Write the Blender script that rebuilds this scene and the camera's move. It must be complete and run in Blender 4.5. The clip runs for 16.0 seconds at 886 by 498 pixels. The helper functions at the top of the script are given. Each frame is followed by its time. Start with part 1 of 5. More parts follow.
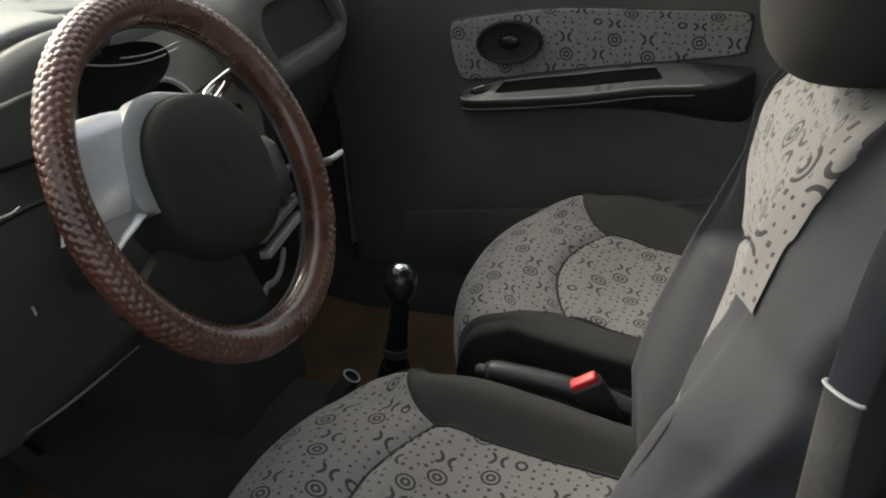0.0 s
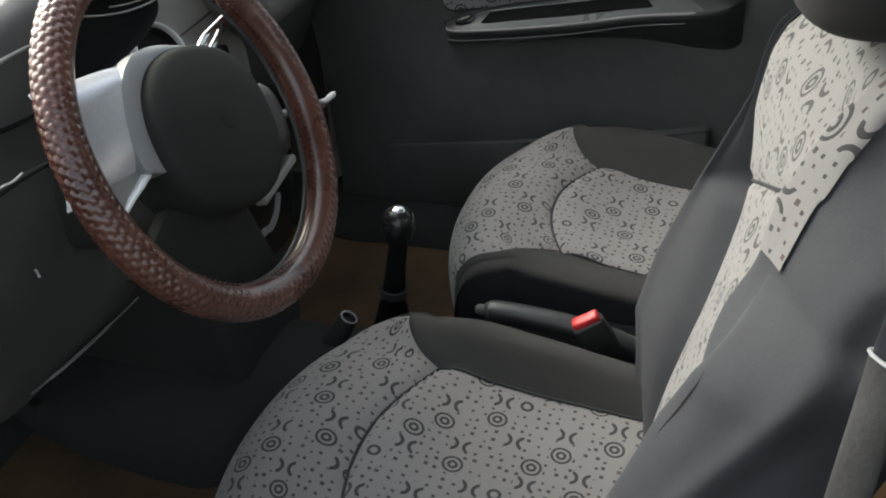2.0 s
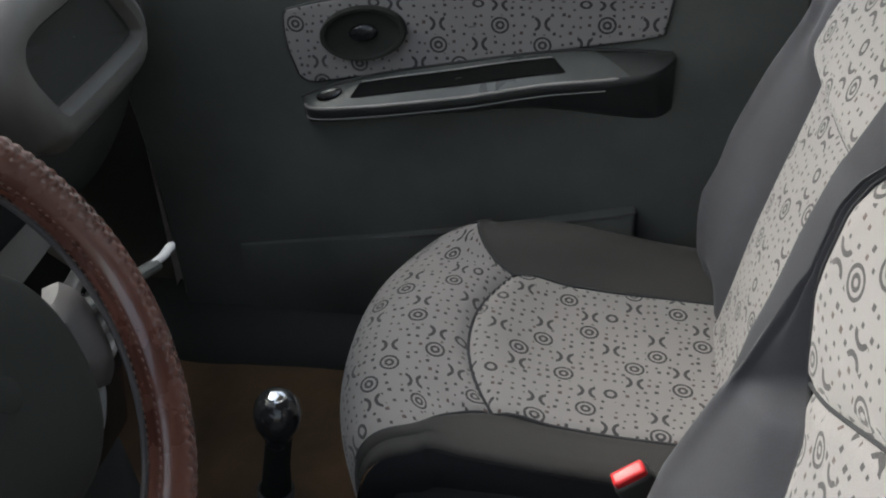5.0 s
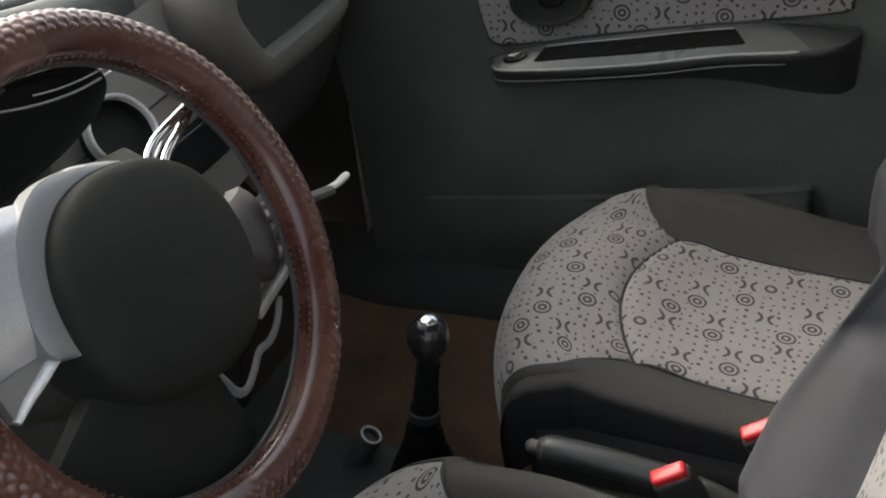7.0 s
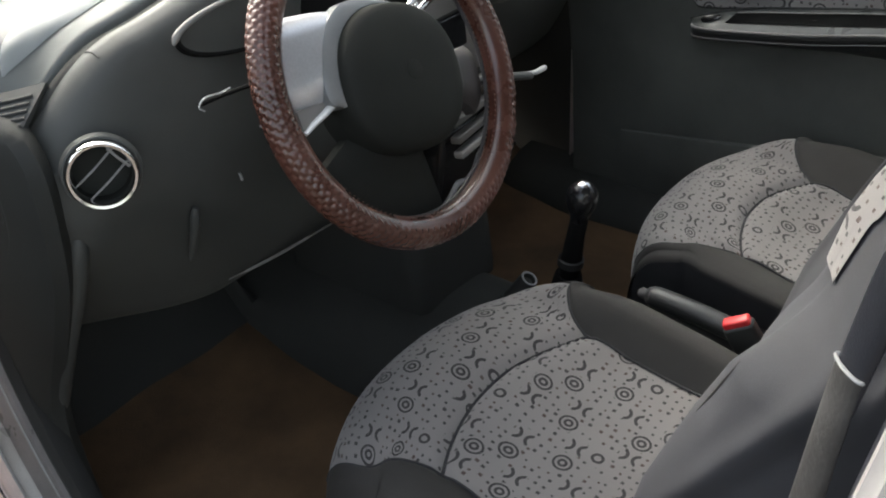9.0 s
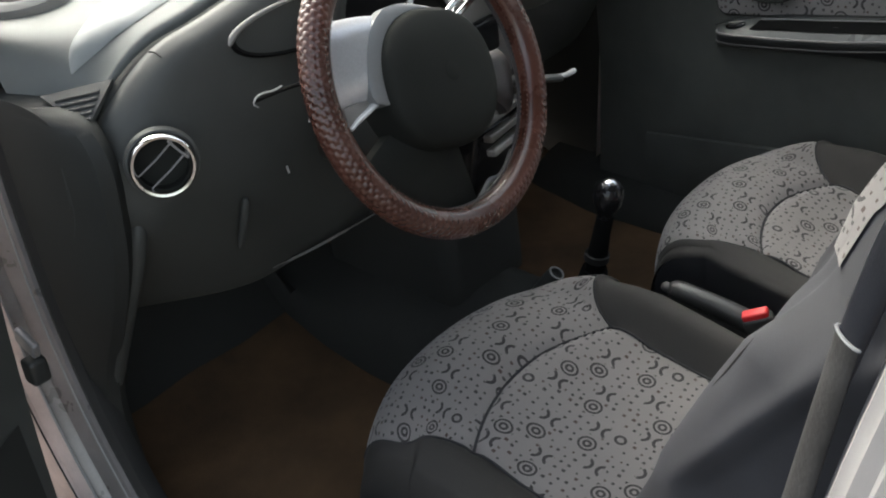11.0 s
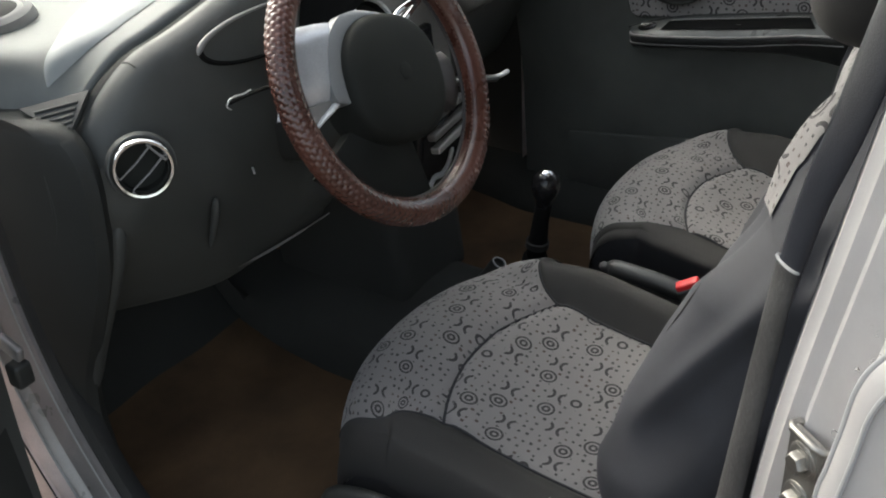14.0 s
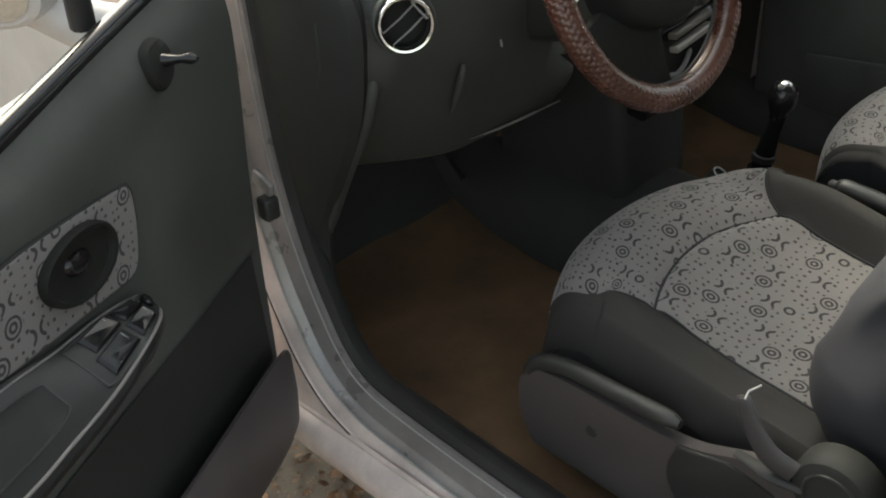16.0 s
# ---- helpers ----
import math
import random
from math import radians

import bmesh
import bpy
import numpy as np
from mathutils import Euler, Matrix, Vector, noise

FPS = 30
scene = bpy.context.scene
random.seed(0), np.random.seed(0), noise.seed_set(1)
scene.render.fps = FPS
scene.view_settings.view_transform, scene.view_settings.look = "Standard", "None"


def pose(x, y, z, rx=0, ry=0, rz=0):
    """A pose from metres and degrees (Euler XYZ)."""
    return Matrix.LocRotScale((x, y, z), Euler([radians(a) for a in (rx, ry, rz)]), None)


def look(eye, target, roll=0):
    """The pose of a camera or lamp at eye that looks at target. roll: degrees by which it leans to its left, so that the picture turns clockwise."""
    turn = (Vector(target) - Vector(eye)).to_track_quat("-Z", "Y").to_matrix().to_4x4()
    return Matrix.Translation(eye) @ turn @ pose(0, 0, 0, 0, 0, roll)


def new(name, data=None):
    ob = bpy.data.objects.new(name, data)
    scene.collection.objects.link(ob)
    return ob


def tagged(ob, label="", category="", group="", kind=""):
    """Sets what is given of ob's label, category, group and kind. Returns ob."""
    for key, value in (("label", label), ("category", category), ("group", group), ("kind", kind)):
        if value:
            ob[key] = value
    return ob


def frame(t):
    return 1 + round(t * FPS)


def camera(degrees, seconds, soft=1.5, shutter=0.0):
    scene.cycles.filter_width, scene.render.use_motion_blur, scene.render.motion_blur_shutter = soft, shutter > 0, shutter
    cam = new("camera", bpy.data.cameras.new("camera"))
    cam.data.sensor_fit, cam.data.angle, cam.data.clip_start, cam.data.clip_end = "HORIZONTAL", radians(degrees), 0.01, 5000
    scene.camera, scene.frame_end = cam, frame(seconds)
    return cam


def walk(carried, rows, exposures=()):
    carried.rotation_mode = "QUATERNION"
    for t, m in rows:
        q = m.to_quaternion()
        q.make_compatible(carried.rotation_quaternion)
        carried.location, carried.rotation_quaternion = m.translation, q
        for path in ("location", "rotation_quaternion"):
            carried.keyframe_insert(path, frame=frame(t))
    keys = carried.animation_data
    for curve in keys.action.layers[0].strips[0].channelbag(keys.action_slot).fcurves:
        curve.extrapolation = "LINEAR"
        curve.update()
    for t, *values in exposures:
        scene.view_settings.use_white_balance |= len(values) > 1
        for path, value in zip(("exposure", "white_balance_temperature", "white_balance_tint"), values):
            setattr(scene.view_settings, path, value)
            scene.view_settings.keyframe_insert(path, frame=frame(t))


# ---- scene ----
cam = camera(46.9, 16.0, soft=2.0)
PATH = [
    (0, (-1.058, -0.391, 1.363), (0.583, 0.291, 0.444), -3.6),
    (0.5, (-1.034, -0.364, 1.371), (0.566, 0.278, 0.357), -3.7),
    (1, (-1.039, -0.358, 1.376), (0.546, 0.278, 0.334), -3.9),
    (1.5, (-1.042, -0.355, 1.382), (0.536, 0.264, 0.321), -4.0),
    (2, (-1.049, -0.346, 1.391), (0.533, 0.255, 0.326), -4.2),
    (2.5, (-1.039, -0.341, 1.393), (0.549, 0.243, 0.327), -4.3),
    (3, (-0.967, -0.319, 1.355), (0.616, 0.256, 0.276), -4.1),
    (3.5, (-0.797, -0.283, 1.347), (0.78, 0.291, 0.259), -3.6),
    (4, (-0.72, -0.255, 1.359), (0.857, 0.284, 0.254), -3.1),
    (4.2, (-0.697, -0.229, 1.363), (0.909, 0.224, 0.261), -1.7),
    (6.3, (-0.669, -0.157, 1.372), (0.985, 0.061, 0.269), -4.4),
    (6.5, (-0.69, -0.205, 1.38), (0.939, 0.177, 0.283), -6.4),
    (7, (-0.746, -0.256, 1.362), (0.782, 0.44, 0.276), -6.2),
    (7.5, (-0.848, -0.296, 1.372), (0.634, 0.495, 0.288), -6.0),
    (8, (-1.003, -0.373, 1.396), (0.454, 0.477, 0.321), -4.7),
    (8.5, (-1.042, -0.47, 1.409), (0.333, 0.525, 0.35), -3.4),
    (9, (-1.065, -0.521, 1.411), (0.24, 0.56, 0.349), -3.2),
    (9.5, (-1.063, -0.531, 1.414), (0.205, 0.591, 0.35), -2.9),
    (9.7, (-1.063, -0.533, 1.415), (0.197, 0.6, 0.351), -2.9),
    (11.8, (-1.208, -0.564, 1.448), (0.113, 0.517, 0.407), -3.7),
    (12, (-1.229, -0.56, 1.45), (0.111, 0.499, 0.408), -3.5),
    (12.5, (-1.247, -0.566, 1.456), (0.119, 0.467, 0.424), -3.7),
    (13, (-1.252, -0.575, 1.458), (0.139, 0.431, 0.432), -3.5),
    (13.5, (-1.255, -0.576, 1.459), (0.15, 0.416, 0.437), -3.4),
    (14, (-1.245, -0.571, 1.45), (0.156, 0.423, 0.426), -3.5),
    (14.5, (-1.239, -0.572, 1.452), (0.152, 0.43, 0.423), -2.9),
    (15, (-1.265, -0.572, 1.449), (0.058, 0.516, 0.417), -2.3),
    (15.5, (-1.313, -0.568, 1.43), (-0.099, 0.611, 0.364), -2.2),
    (16, (-1.341, -0.569, 1.418), (-0.224, 0.65, 0.292), -2.7),
]
EXPOSURES = [(0, 0.82, 7100, 5), (1.5, 1.06, 6800, 4), (3.5, 1.15, 6450, 5), (4, 1.12, 6500, 6), (6.3, 1.08, 6500, 7), (7.2, 1.24, 7000, 9), (8.0, 1.5, 6950, 8), (8.6, 1.37, 6850, 7), (9.2, 1.27, 6750, 7), (12, 1.03, 6700, 6), (14.5, 1.0, 6750, 6), (15.3, 0.93, 7050, 3), (16, 1.14, 7350, 3)]
walk(cam, [(t, look(eye, target, roll)) for t, eye, target, roll in PATH], EXPOSURES)

# ---- light ----
world = bpy.data.worlds.new("sky")
scene.world = world
world.use_nodes = True
wn = world.node_tree
sky = wn.nodes.new("ShaderNodeTexSky")
sky.sky_type = "NISHITA"
sky.sun_disc = False
sky.sun_elevation, sky.sun_rotation = radians(43), radians(18)
sky.air_density, sky.dust_density, sky.ozone_density = 1.2, 4.0, 1.0
haze = wn.nodes.new("ShaderNodeHueSaturation")
haze.inputs["Saturation"].default_value = 0.55
wn.links.new(sky.outputs[0], haze.inputs["Color"])
wn.links.new(haze.outputs[0], wn.nodes["Background"].inputs[0])
wn.nodes["Background"].inputs[1].default_value = 0.19
sun_data = bpy.data.lights.new("sun", "SUN")
sun_data.energy, sun_data.angle, sun_data.color = 0.55, radians(40), (0.985, 0.985, 0.985)
sun = new("sun", sun_data)
sun.matrix_world = look((1.6, 4.9, 5.3), (0, 0, 0.5))


# ---- materials ----
def nodes_of(name):
    m = bpy.data.materials.new(name)
    m.use_nodes = True
    t = m.node_tree
    return m, t, t.nodes["Principled BSDF"]


def node(t, kind, **sets):
    n = t.nodes.new(kind)
    for k, v in sets.items():
        n.inputs[k].default_value = v
    return n


def math_node(t, op, a, b=None, c=None):
    n = t.nodes.new("ShaderNodeMath")
    n.operation = op
    for i, v in enumerate((a, b, c)):
        if v is None:
            continue
        if isinstance(v, (int, float)):
            n.inputs[i].default_value = v
        else:
            t.links.new(v, n.inputs[i])
    return n.outputs[0]


def mix_colour(t, fac, a, b):
    n = t.nodes.new("ShaderNodeMix")
    n.data_type = "RGBA"
    for sock, v in ((n.inputs[0], fac), (n.inputs[6], a), (n.inputs[7], b)):
        if isinstance(v, (int, float)):
            sock.default_value = v
        elif isinstance(v, tuple):
            sock.default_value = (*v, 1) if len(v) == 3 else v
        else:
            t.links.new(v, sock)
    return n.outputs[2]


def surface(name, colour, rough=0.6, metal=0.0, grain=400.0, bump=0.15, stain=6.0, stain_amount=0.25, rough_var=0.15, coat=0.0, depth=0.0006):
    """A plain material with fine grain in the relief and broad stains in colour and gloss."""
    m, t, b = nodes_of(name)
    co = t.nodes.new("ShaderNodeTexCoord").outputs["Object"]
    big = node(t, "ShaderNodeTexNoise", Scale=stain, Detail=5.0, Roughness=0.6)
    fine = node(t, "ShaderNodeTexNoise", Scale=grain, Detail=3.0)
    t.links.new(co, big.inputs["Vector"])
    t.links.new(co, fine.inputs["Vector"])
    f = math_node(t, "MULTIPLY_ADD", big.outputs[0], 2.2, -0.6)
    f = math_node(t, "MINIMUM", math_node(t, "MAXIMUM", f, 0.0), 1.0)
    lo = tuple(c * (1 - stain_amount) for c in colour)
    hi = tuple(min(1, c * (1 + stain_amount)) for c in colour)
    col = mix_colour(t, f, lo, hi)
    g = math_node(t, "MULTIPLY_ADD", fine.outputs[0], 0.3, 0.85)
    vm = t.nodes.new("ShaderNodeVectorMath")
    vm.operation = "SCALE"
    t.links.new(col, vm.inputs[0])
    t.links.new(g, vm.inputs["Scale"])
    t.links.new(vm.outputs[0], b.inputs["Base Color"])
    t.links.new(math_node(t, "MULTIPLY_ADD", f, rough_var, rough - rough_var / 2), b.inputs["Roughness"])
    b.inputs["Metallic"].default_value = metal
    b.inputs["Coat Weight"].default_value = coat
    if bump:
        bp = node(t, "ShaderNodeBump", Strength=bump, Distance=depth)
        t.links.new(fine.outputs[0], bp.inputs["Height"])
        t.links.new(bp.outputs[0], b.inputs["Normal"])
    return m


def woven(name, colour, ink, ink2, thread=900.0):
    """Light upholstery cloth printed with rings, paired arcs and small ticks; the print lies on the UV map, in metres."""
    m, t, b = nodes_of(name)
    uv = t.nodes.new("ShaderNodeUVMap").outputs[0]
    at = t.nodes.new("ShaderNodeSeparateXYZ")
    t.links.new(uv, at.inputs[0])
    ROW, TURN, STEP = 0.0277, 0.1420, 0.0570
    row = math_node(t, "FLOOR", math_node(t, "MULTIPLY", at.outputs[1], 1 / ROW))
    py = math_node(t, "MULTIPLY", math_node(t, "SUBTRACT", math_node(t, "FRACT", math_node(t, "MULTIPLY", at.outputs[1], 1 / ROW)), 0.5), ROW)
    along = math_node(t, "MULTIPLY_ADD", row, STEP, at.outputs[0])
    kind = math_node(t, "MODULO", math_node(t, "ADD", row, 5000.0), 5.0)
    is_ring = math_node(t, "LESS_THAN", kind, 0.5)
    is_first = math_node(t, "MULTIPLY", math_node(t, "GREATER_THAN", kind, 0.5), math_node(t, "LESS_THAN", kind, 1.5))
    shift = math_node(t, "ADD", math_node(t, "MULTIPLY_ADD", is_ring, 0.089, -0.030), math_node(t, "MULTIPLY", is_first, 0.057))

    def wrapped(x):
        """Distance along the row to the nearest repeat."""
        f = math_node(t, "FRACT", math_node(t, "MULTIPLY_ADD", x, 1 / TURN, 1000.5))
        return math_node(t, "MULTIPLY", math_node(t, "SUBTRACT", f, 0.5), TURN)

    def dist(x, y):
        return math_node(t, "SQRT", math_node(t, "ADD", math_node(t, "MULTIPLY", x, x), math_node(t, "MULTIPLY", y, y)))

    def band(d, r, w):
        return math_node(t, "LESS_THAN", math_node(t, "ABSOLUTE", math_node(t, "SUBTRACT", d, r)), w)

    ax = wrapped(along)
    bx = wrapped(math_node(t, "SUBTRACT", along, shift))
    ay = math_node(t, "ABSOLUTE", py)
    d = dist(bx, py)
    target = math_node(t, "MAXIMUM", band(d, 0.0044, 0.0017), band(d, 0.0106, 0.0015))
    ring = band(d, 0.0062, 0.0019)
    d2 = dist(math_node(t, "SUBTRACT", ay, 0.0128), ax)
    arcs = math_node(t, "MULTIPLY", band(d2, 0.0086, 0.0021), math_node(t, "LESS_THAN", ay, 0.0102))
    motif = math_node(t, "MAXIMUM", arcs, math_node(t, "ADD", math_node(t, "MULTIPLY", ring, is_ring), math_node(t, "MULTIPLY", target, math_node(t, "SUBTRACT", 1.0, is_ring))))
    clear = math_node(t, "MULTIPLY", math_node(t, "GREATER_THAN", d, 0.0145), math_node(t, "GREATER_THAN", dist(ax, py), 0.0145))
    tick = node(t, "ShaderNodeTexVoronoi", Scale=1 / 0.0128, Randomness=0.55)
    tick.voronoi_dimensions = "2D"
    tick.distance = "CHEBYCHEV"
    t.links.new(uv, tick.inputs["Vector"])
    tr = t.nodes.new("ShaderNodeSeparateColor")
    t.links.new(tick.outputs["Color"], tr.inputs[0])
    tk = math_node(t, "LESS_THAN", tick.outputs["Distance"], math_node(t, "MULTIPLY_ADD", tr.outputs[0], 0.085, 0.105))
    tk = math_node(t, "MULTIPLY", tk, clear)
    # cloth
    weave = node(t, "ShaderNodeTexNoise", Scale=thread, Detail=2.0)
    broad = node(t, "ShaderNodeTexNoise", Scale=9.0, Detail=4.0)
    t.links.new(uv, weave.inputs["Vector"])
    t.links.new(uv, broad.inputs["Vector"])
    base = mix_colour(t, broad.outputs[0], tuple(c * 0.86 for c in colour), tuple(c * 1.08 for c in colour))
    base = mix_colour(t, math_node(t, "MULTIPLY", weave.outputs[0], 0.45), base, tuple(c * 0.6 for c in colour))
    base = mix_colour(t, math_node(t, "MULTIPLY", tk, 0.9), base, mix_colour(t, math_node(t, "GREATER_THAN", tr.outputs[1], 0.7), ink, ink2))
    base = mix_colour(t, math_node(t, "MULTIPLY", motif, 0.95), base, ink)
    t.links.new(base, b.inputs["Base Color"])
    b.inputs["Roughness"].default_value = 0.9
    b.inputs["Sheen Weight"].default_value = 0.15
    h = math_node(t, "MULTIPLY_ADD", motif, -0.6, weave.outputs[0])
    bp = node(t, "ShaderNodeBump", Strength=0.35, Distance=0.0008)
    t.links.new(h, bp.inputs["Height"])
    t.links.new(bp.outputs[0], b.inputs["Normal"])
    return m


def glass_material(name, tint=(0.9, 0.95, 0.94)):
    m, t, b = nodes_of(name)
    b.inputs["Base Color"].default_value = (*tint, 1)
    b.inputs["Transmission Weight"].default_value = 1.0
    b.inputs["Roughness"].default_value = 0.0
    b.inputs["IOR"].default_value = 1.2
    return m


def ground_material():
    m, t, b = nodes_of("wet_litter_concrete")
    co = t.nodes.new("ShaderNodeTexCoord").outputs["Object"]
    n1 = node(t, "ShaderNodeTexNoise", Scale=9.0, Detail=8.0, Roughness=0.7)
    n2 = node(t, "ShaderNodeTexVoronoi", Scale=70.0)
    n3 = node(t, "ShaderNodeTexNoise", Scale=60.0, Detail=6.0, Roughness=0.75)
    for n in (n1, n2, n3):
        t.links.new(co, n.inputs["Vector"])
    c = mix_colour(t, n1.outputs[0], (0.06, 0.048, 0.036), (0.20, 0.165, 0.13))
    s = math_node(t, "GREATER_THAN", n3.outputs[0], 0.56)
    c = mix_colour(t, math_node(t, "MULTIPLY", s, 0.8), c, (0.07, 0.045, 0.03))
    c = mix_colour(t, math_node(t, "LESS_THAN", n2.outputs["Distance"], 0.18), c, (0.24, 0.13, 0.07))
    t.links.new(c, b.inputs["Base Color"])
    b.inputs["Roughness"].default_value = 0.75
    bp = node(t, "ShaderNodeBump", Strength=0.6, Distance=0.004)
    t.links.new(n3.outputs[0], bp.inputs["Height"])
    t.links.new(bp.outputs[0], b.inputs["Normal"])
    return m


M_PRINT = woven("printed_cloth", (0.215, 0.203, 0.200), (0.020, 0.018, 0.020), (0.050, 0.028, 0.024))
M_GREY = surface("grey_knit_cloth", (0.026, 0.0245, 0.0235), 0.85, grain=900, bump=0.3, stain=10)
M_COVER = surface("blue_grey_seat_cover", (0.035, 0.036, 0.042), 0.85, grain=900, bump=0.3, stain=10)
M_HUB = surface("matt_black_pad", (0.019, 0.020, 0.018), 0.72, grain=1100, bump=0.2)
M_HUB.node_tree.nodes["Principled BSDF"].inputs["Specular IOR Level"].default_value = 0.2
M_SKIRT = surface("black_seat_cloth", (0.028, 0.028, 0.031), 0.9, grain=900, bump=0.3)
M_DASH = surface("dark_dash_plastic", (0.054, 0.056, 0.053), 0.55, grain=1300, bump=0.25)
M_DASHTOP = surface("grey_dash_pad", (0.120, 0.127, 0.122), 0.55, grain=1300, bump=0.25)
# paler than the dash top, for the glare painted on it
M_GLARE = surface("pale_dash_glare", (0.25, 0.265, 0.265), 0.5, grain=1300, bump=0.15)
M_STACK = surface("silver_grey_plastic", (0.24, 0.23, 0.22), 0.45, grain=1200, bump=0.1)
M_BLACK = surface("black_plastic", (0.033, 0.034, 0.032), 0.42, grain=900, bump=0.15)
M_GLOSS = surface("gloss_black_plastic", (0.012, 0.012, 0.013), 0.18, grain=900, bump=0.03)
M_TRIM = surface("grey_trim_and_shaded_spoke", (0.058, 0.054, 0.056), 0.55, grain=900, bump=0.3)
M_DOOR = surface("charcoal_door_plastic", (0.072, 0.075, 0.070), 0.5, grain=1100, bump=0.3)
M_CHROME = surface("chrome", (0.82, 0.82, 0.83), 0.08, 1.0, bump=0.0, stain_amount=0.06, rough_var=0.05)
M_SILVER = surface("satin_silver_plastic", (0.62, 0.63, 0.66), 0.32, 0.6, bump=0.02, stain_amount=0.08)
M_STEEL = surface("zinc_steel", (0.33, 0.32, 0.30), 0.45, 1.0, grain=300, bump=0.1)
M_PAINT = surface("silver_car_paint", (0.56, 0.54, 0.53), 0.44, 0.30, grain=2500, bump=0.02, stain=5, stain_amount=0.16, coat=0.25)
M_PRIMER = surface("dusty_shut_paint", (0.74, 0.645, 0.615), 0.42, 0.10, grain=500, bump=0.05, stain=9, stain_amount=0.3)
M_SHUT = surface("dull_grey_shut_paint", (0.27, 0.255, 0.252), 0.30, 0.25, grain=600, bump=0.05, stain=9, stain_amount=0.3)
M_RUBBER = surface("black_rubber_and_recess_shade", (0.02, 0.02, 0.02), 0.6, grain=600, bump=0.1)
M_CARPET = surface("brown_carpet", (0.110, 0.066, 0.035), 0.95, grain=500, bump=0.8, stain=7, stain_amount=0.5, depth=0.002)
M_KICK = surface("dark_plastic_and_shade", (0.030, 0.031, 0.029), 0.65, grain=1100, bump=0.3)
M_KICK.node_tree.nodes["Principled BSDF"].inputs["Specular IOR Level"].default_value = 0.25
M_DARK = surface("dark_felt_and_shade", (0.034, 0.035, 0.033), 0.9, grain=500, bump=0.4)
M_RED = surface("red_press_button", (0.62, 0.025, 0.03), 0.35, bump=0.0, stain_amount=0.1)
M_LEATHER = surface("brown_scale_leather", (0.082, 0.031, 0.022), 0.28, grain=700, bump=0.10, stain=14, stain_amount=0.35, coat=0.5)
M_THREAD = surface("pale_thread", (0.17, 0.11, 0.09), 0.7, bump=0.0)
M_BELT = surface("grey_webbing", (0.022, 0.024, 0.031), 0.38, grain=700, bump=0.4)
M_SLEEVE = surface("worn_sleeve_plastic", (0.048, 0.047, 0.047), 0.55, grain=260, bump=0.6, stain=30, stain_amount=0.35, depth=0.001)
M_COLLAR = surface("pale_grey_plastic", (0.42, 0.42, 0.42), 0.35, 0.1, grain=900, bump=0.05, stain_amount=0.12)
M_SHIELD = surface("mauve_grey_shield_plastic", (0.072, 0.062, 0.062), 0.5, grain=900, bump=0.3)
M_LIP = surface("warm_grey_dash_plastic", (0.115, 0.107, 0.10), 0.5, grain=1200, bump=0.2)
# pale and hardly metallic: chrome's bright reflection put into the colour
M_SATIN = surface("pale_chrome_sheen", (0.80, 0.80, 0.80), 0.32, 0.2, bump=0.0, stain_amount=0.06, rough_var=0.05)
M_RING = surface("mid_grey_plastic", (0.22, 0.223, 0.228), 0.32, 0.1, grain=900, bump=0.05, stain_amount=0.1)
# near-black for dull parts and for the shade painted into recesses
M_VOID = surface("matt_black_and_recess_shade", (0.008, 0.008, 0.008), 0.95, grain=600, bump=0.1)
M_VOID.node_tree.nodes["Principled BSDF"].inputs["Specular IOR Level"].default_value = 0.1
M_PLATE = surface("satin_grey_plate", (0.055, 0.058, 0.056), 0.32, grain=1100, bump=0.12)
M_ARM = surface("grey_black_plastic", (0.024, 0.025, 0.025), 0.36, grain=1100, bump=0.2)
M_WATER = glass_material("rain_water", (1, 1, 1))
M_GLASS = glass_material("window_glass")
M_TINT = glass_material("tinted_glass", (0.35, 0.37, 0.37))
M_MIRROR = surface("mirror_silver", (0.85, 0.87, 0.88), 0.02, 1.0, bump=0.0, stain_amount=0.02, rough_var=0.0)
M_HEAD = surface("pale_roof_lining", (0.42, 0.41, 0.39), 0.9, grain=600, bump=0.3)
M_LEAF = surface("dead_leaf", (0.15, 0.075, 0.035), 0.7, grain=300, bump=0.3, stain=40, stain_amount=0.8)
M_GROUND = ground_material()


# ---- building helpers ----
def part(name, bm, material, parent=None, label="", smooth=True, angle=38):
    me = bpy.data.meshes.new(name)
    bmesh.ops.recalc_face_normals(bm, faces=bm.faces)
    if smooth:
        lim = radians(angle)
        for f in bm.faces:
            f.smooth = True
        for e in bm.edges:
            if len(e.link_faces) == 2 and e.calc_face_angle(0) > lim:
                e.smooth = False
    bm.to_mesh(me)
    bm.free()
    me.materials.append(material)
    ob = new(name, me)
    if parent is not None:
        ob.parent = parent
        ob.matrix_parent_inverse = parent_inverse(parent)
    if label:
        ob["label"] = label
    return ob


def parent_inverse(p):
    return p.matrix_basis.inverted() if p.parent is None else Matrix.Identity(4)


def thing(name, at, label, category, group=""):
    ob = new(name)
    ob.empty_display_size = 0.05
    ob.matrix_basis = Matrix.Translation(at)
    return tagged(ob, label, category, group)


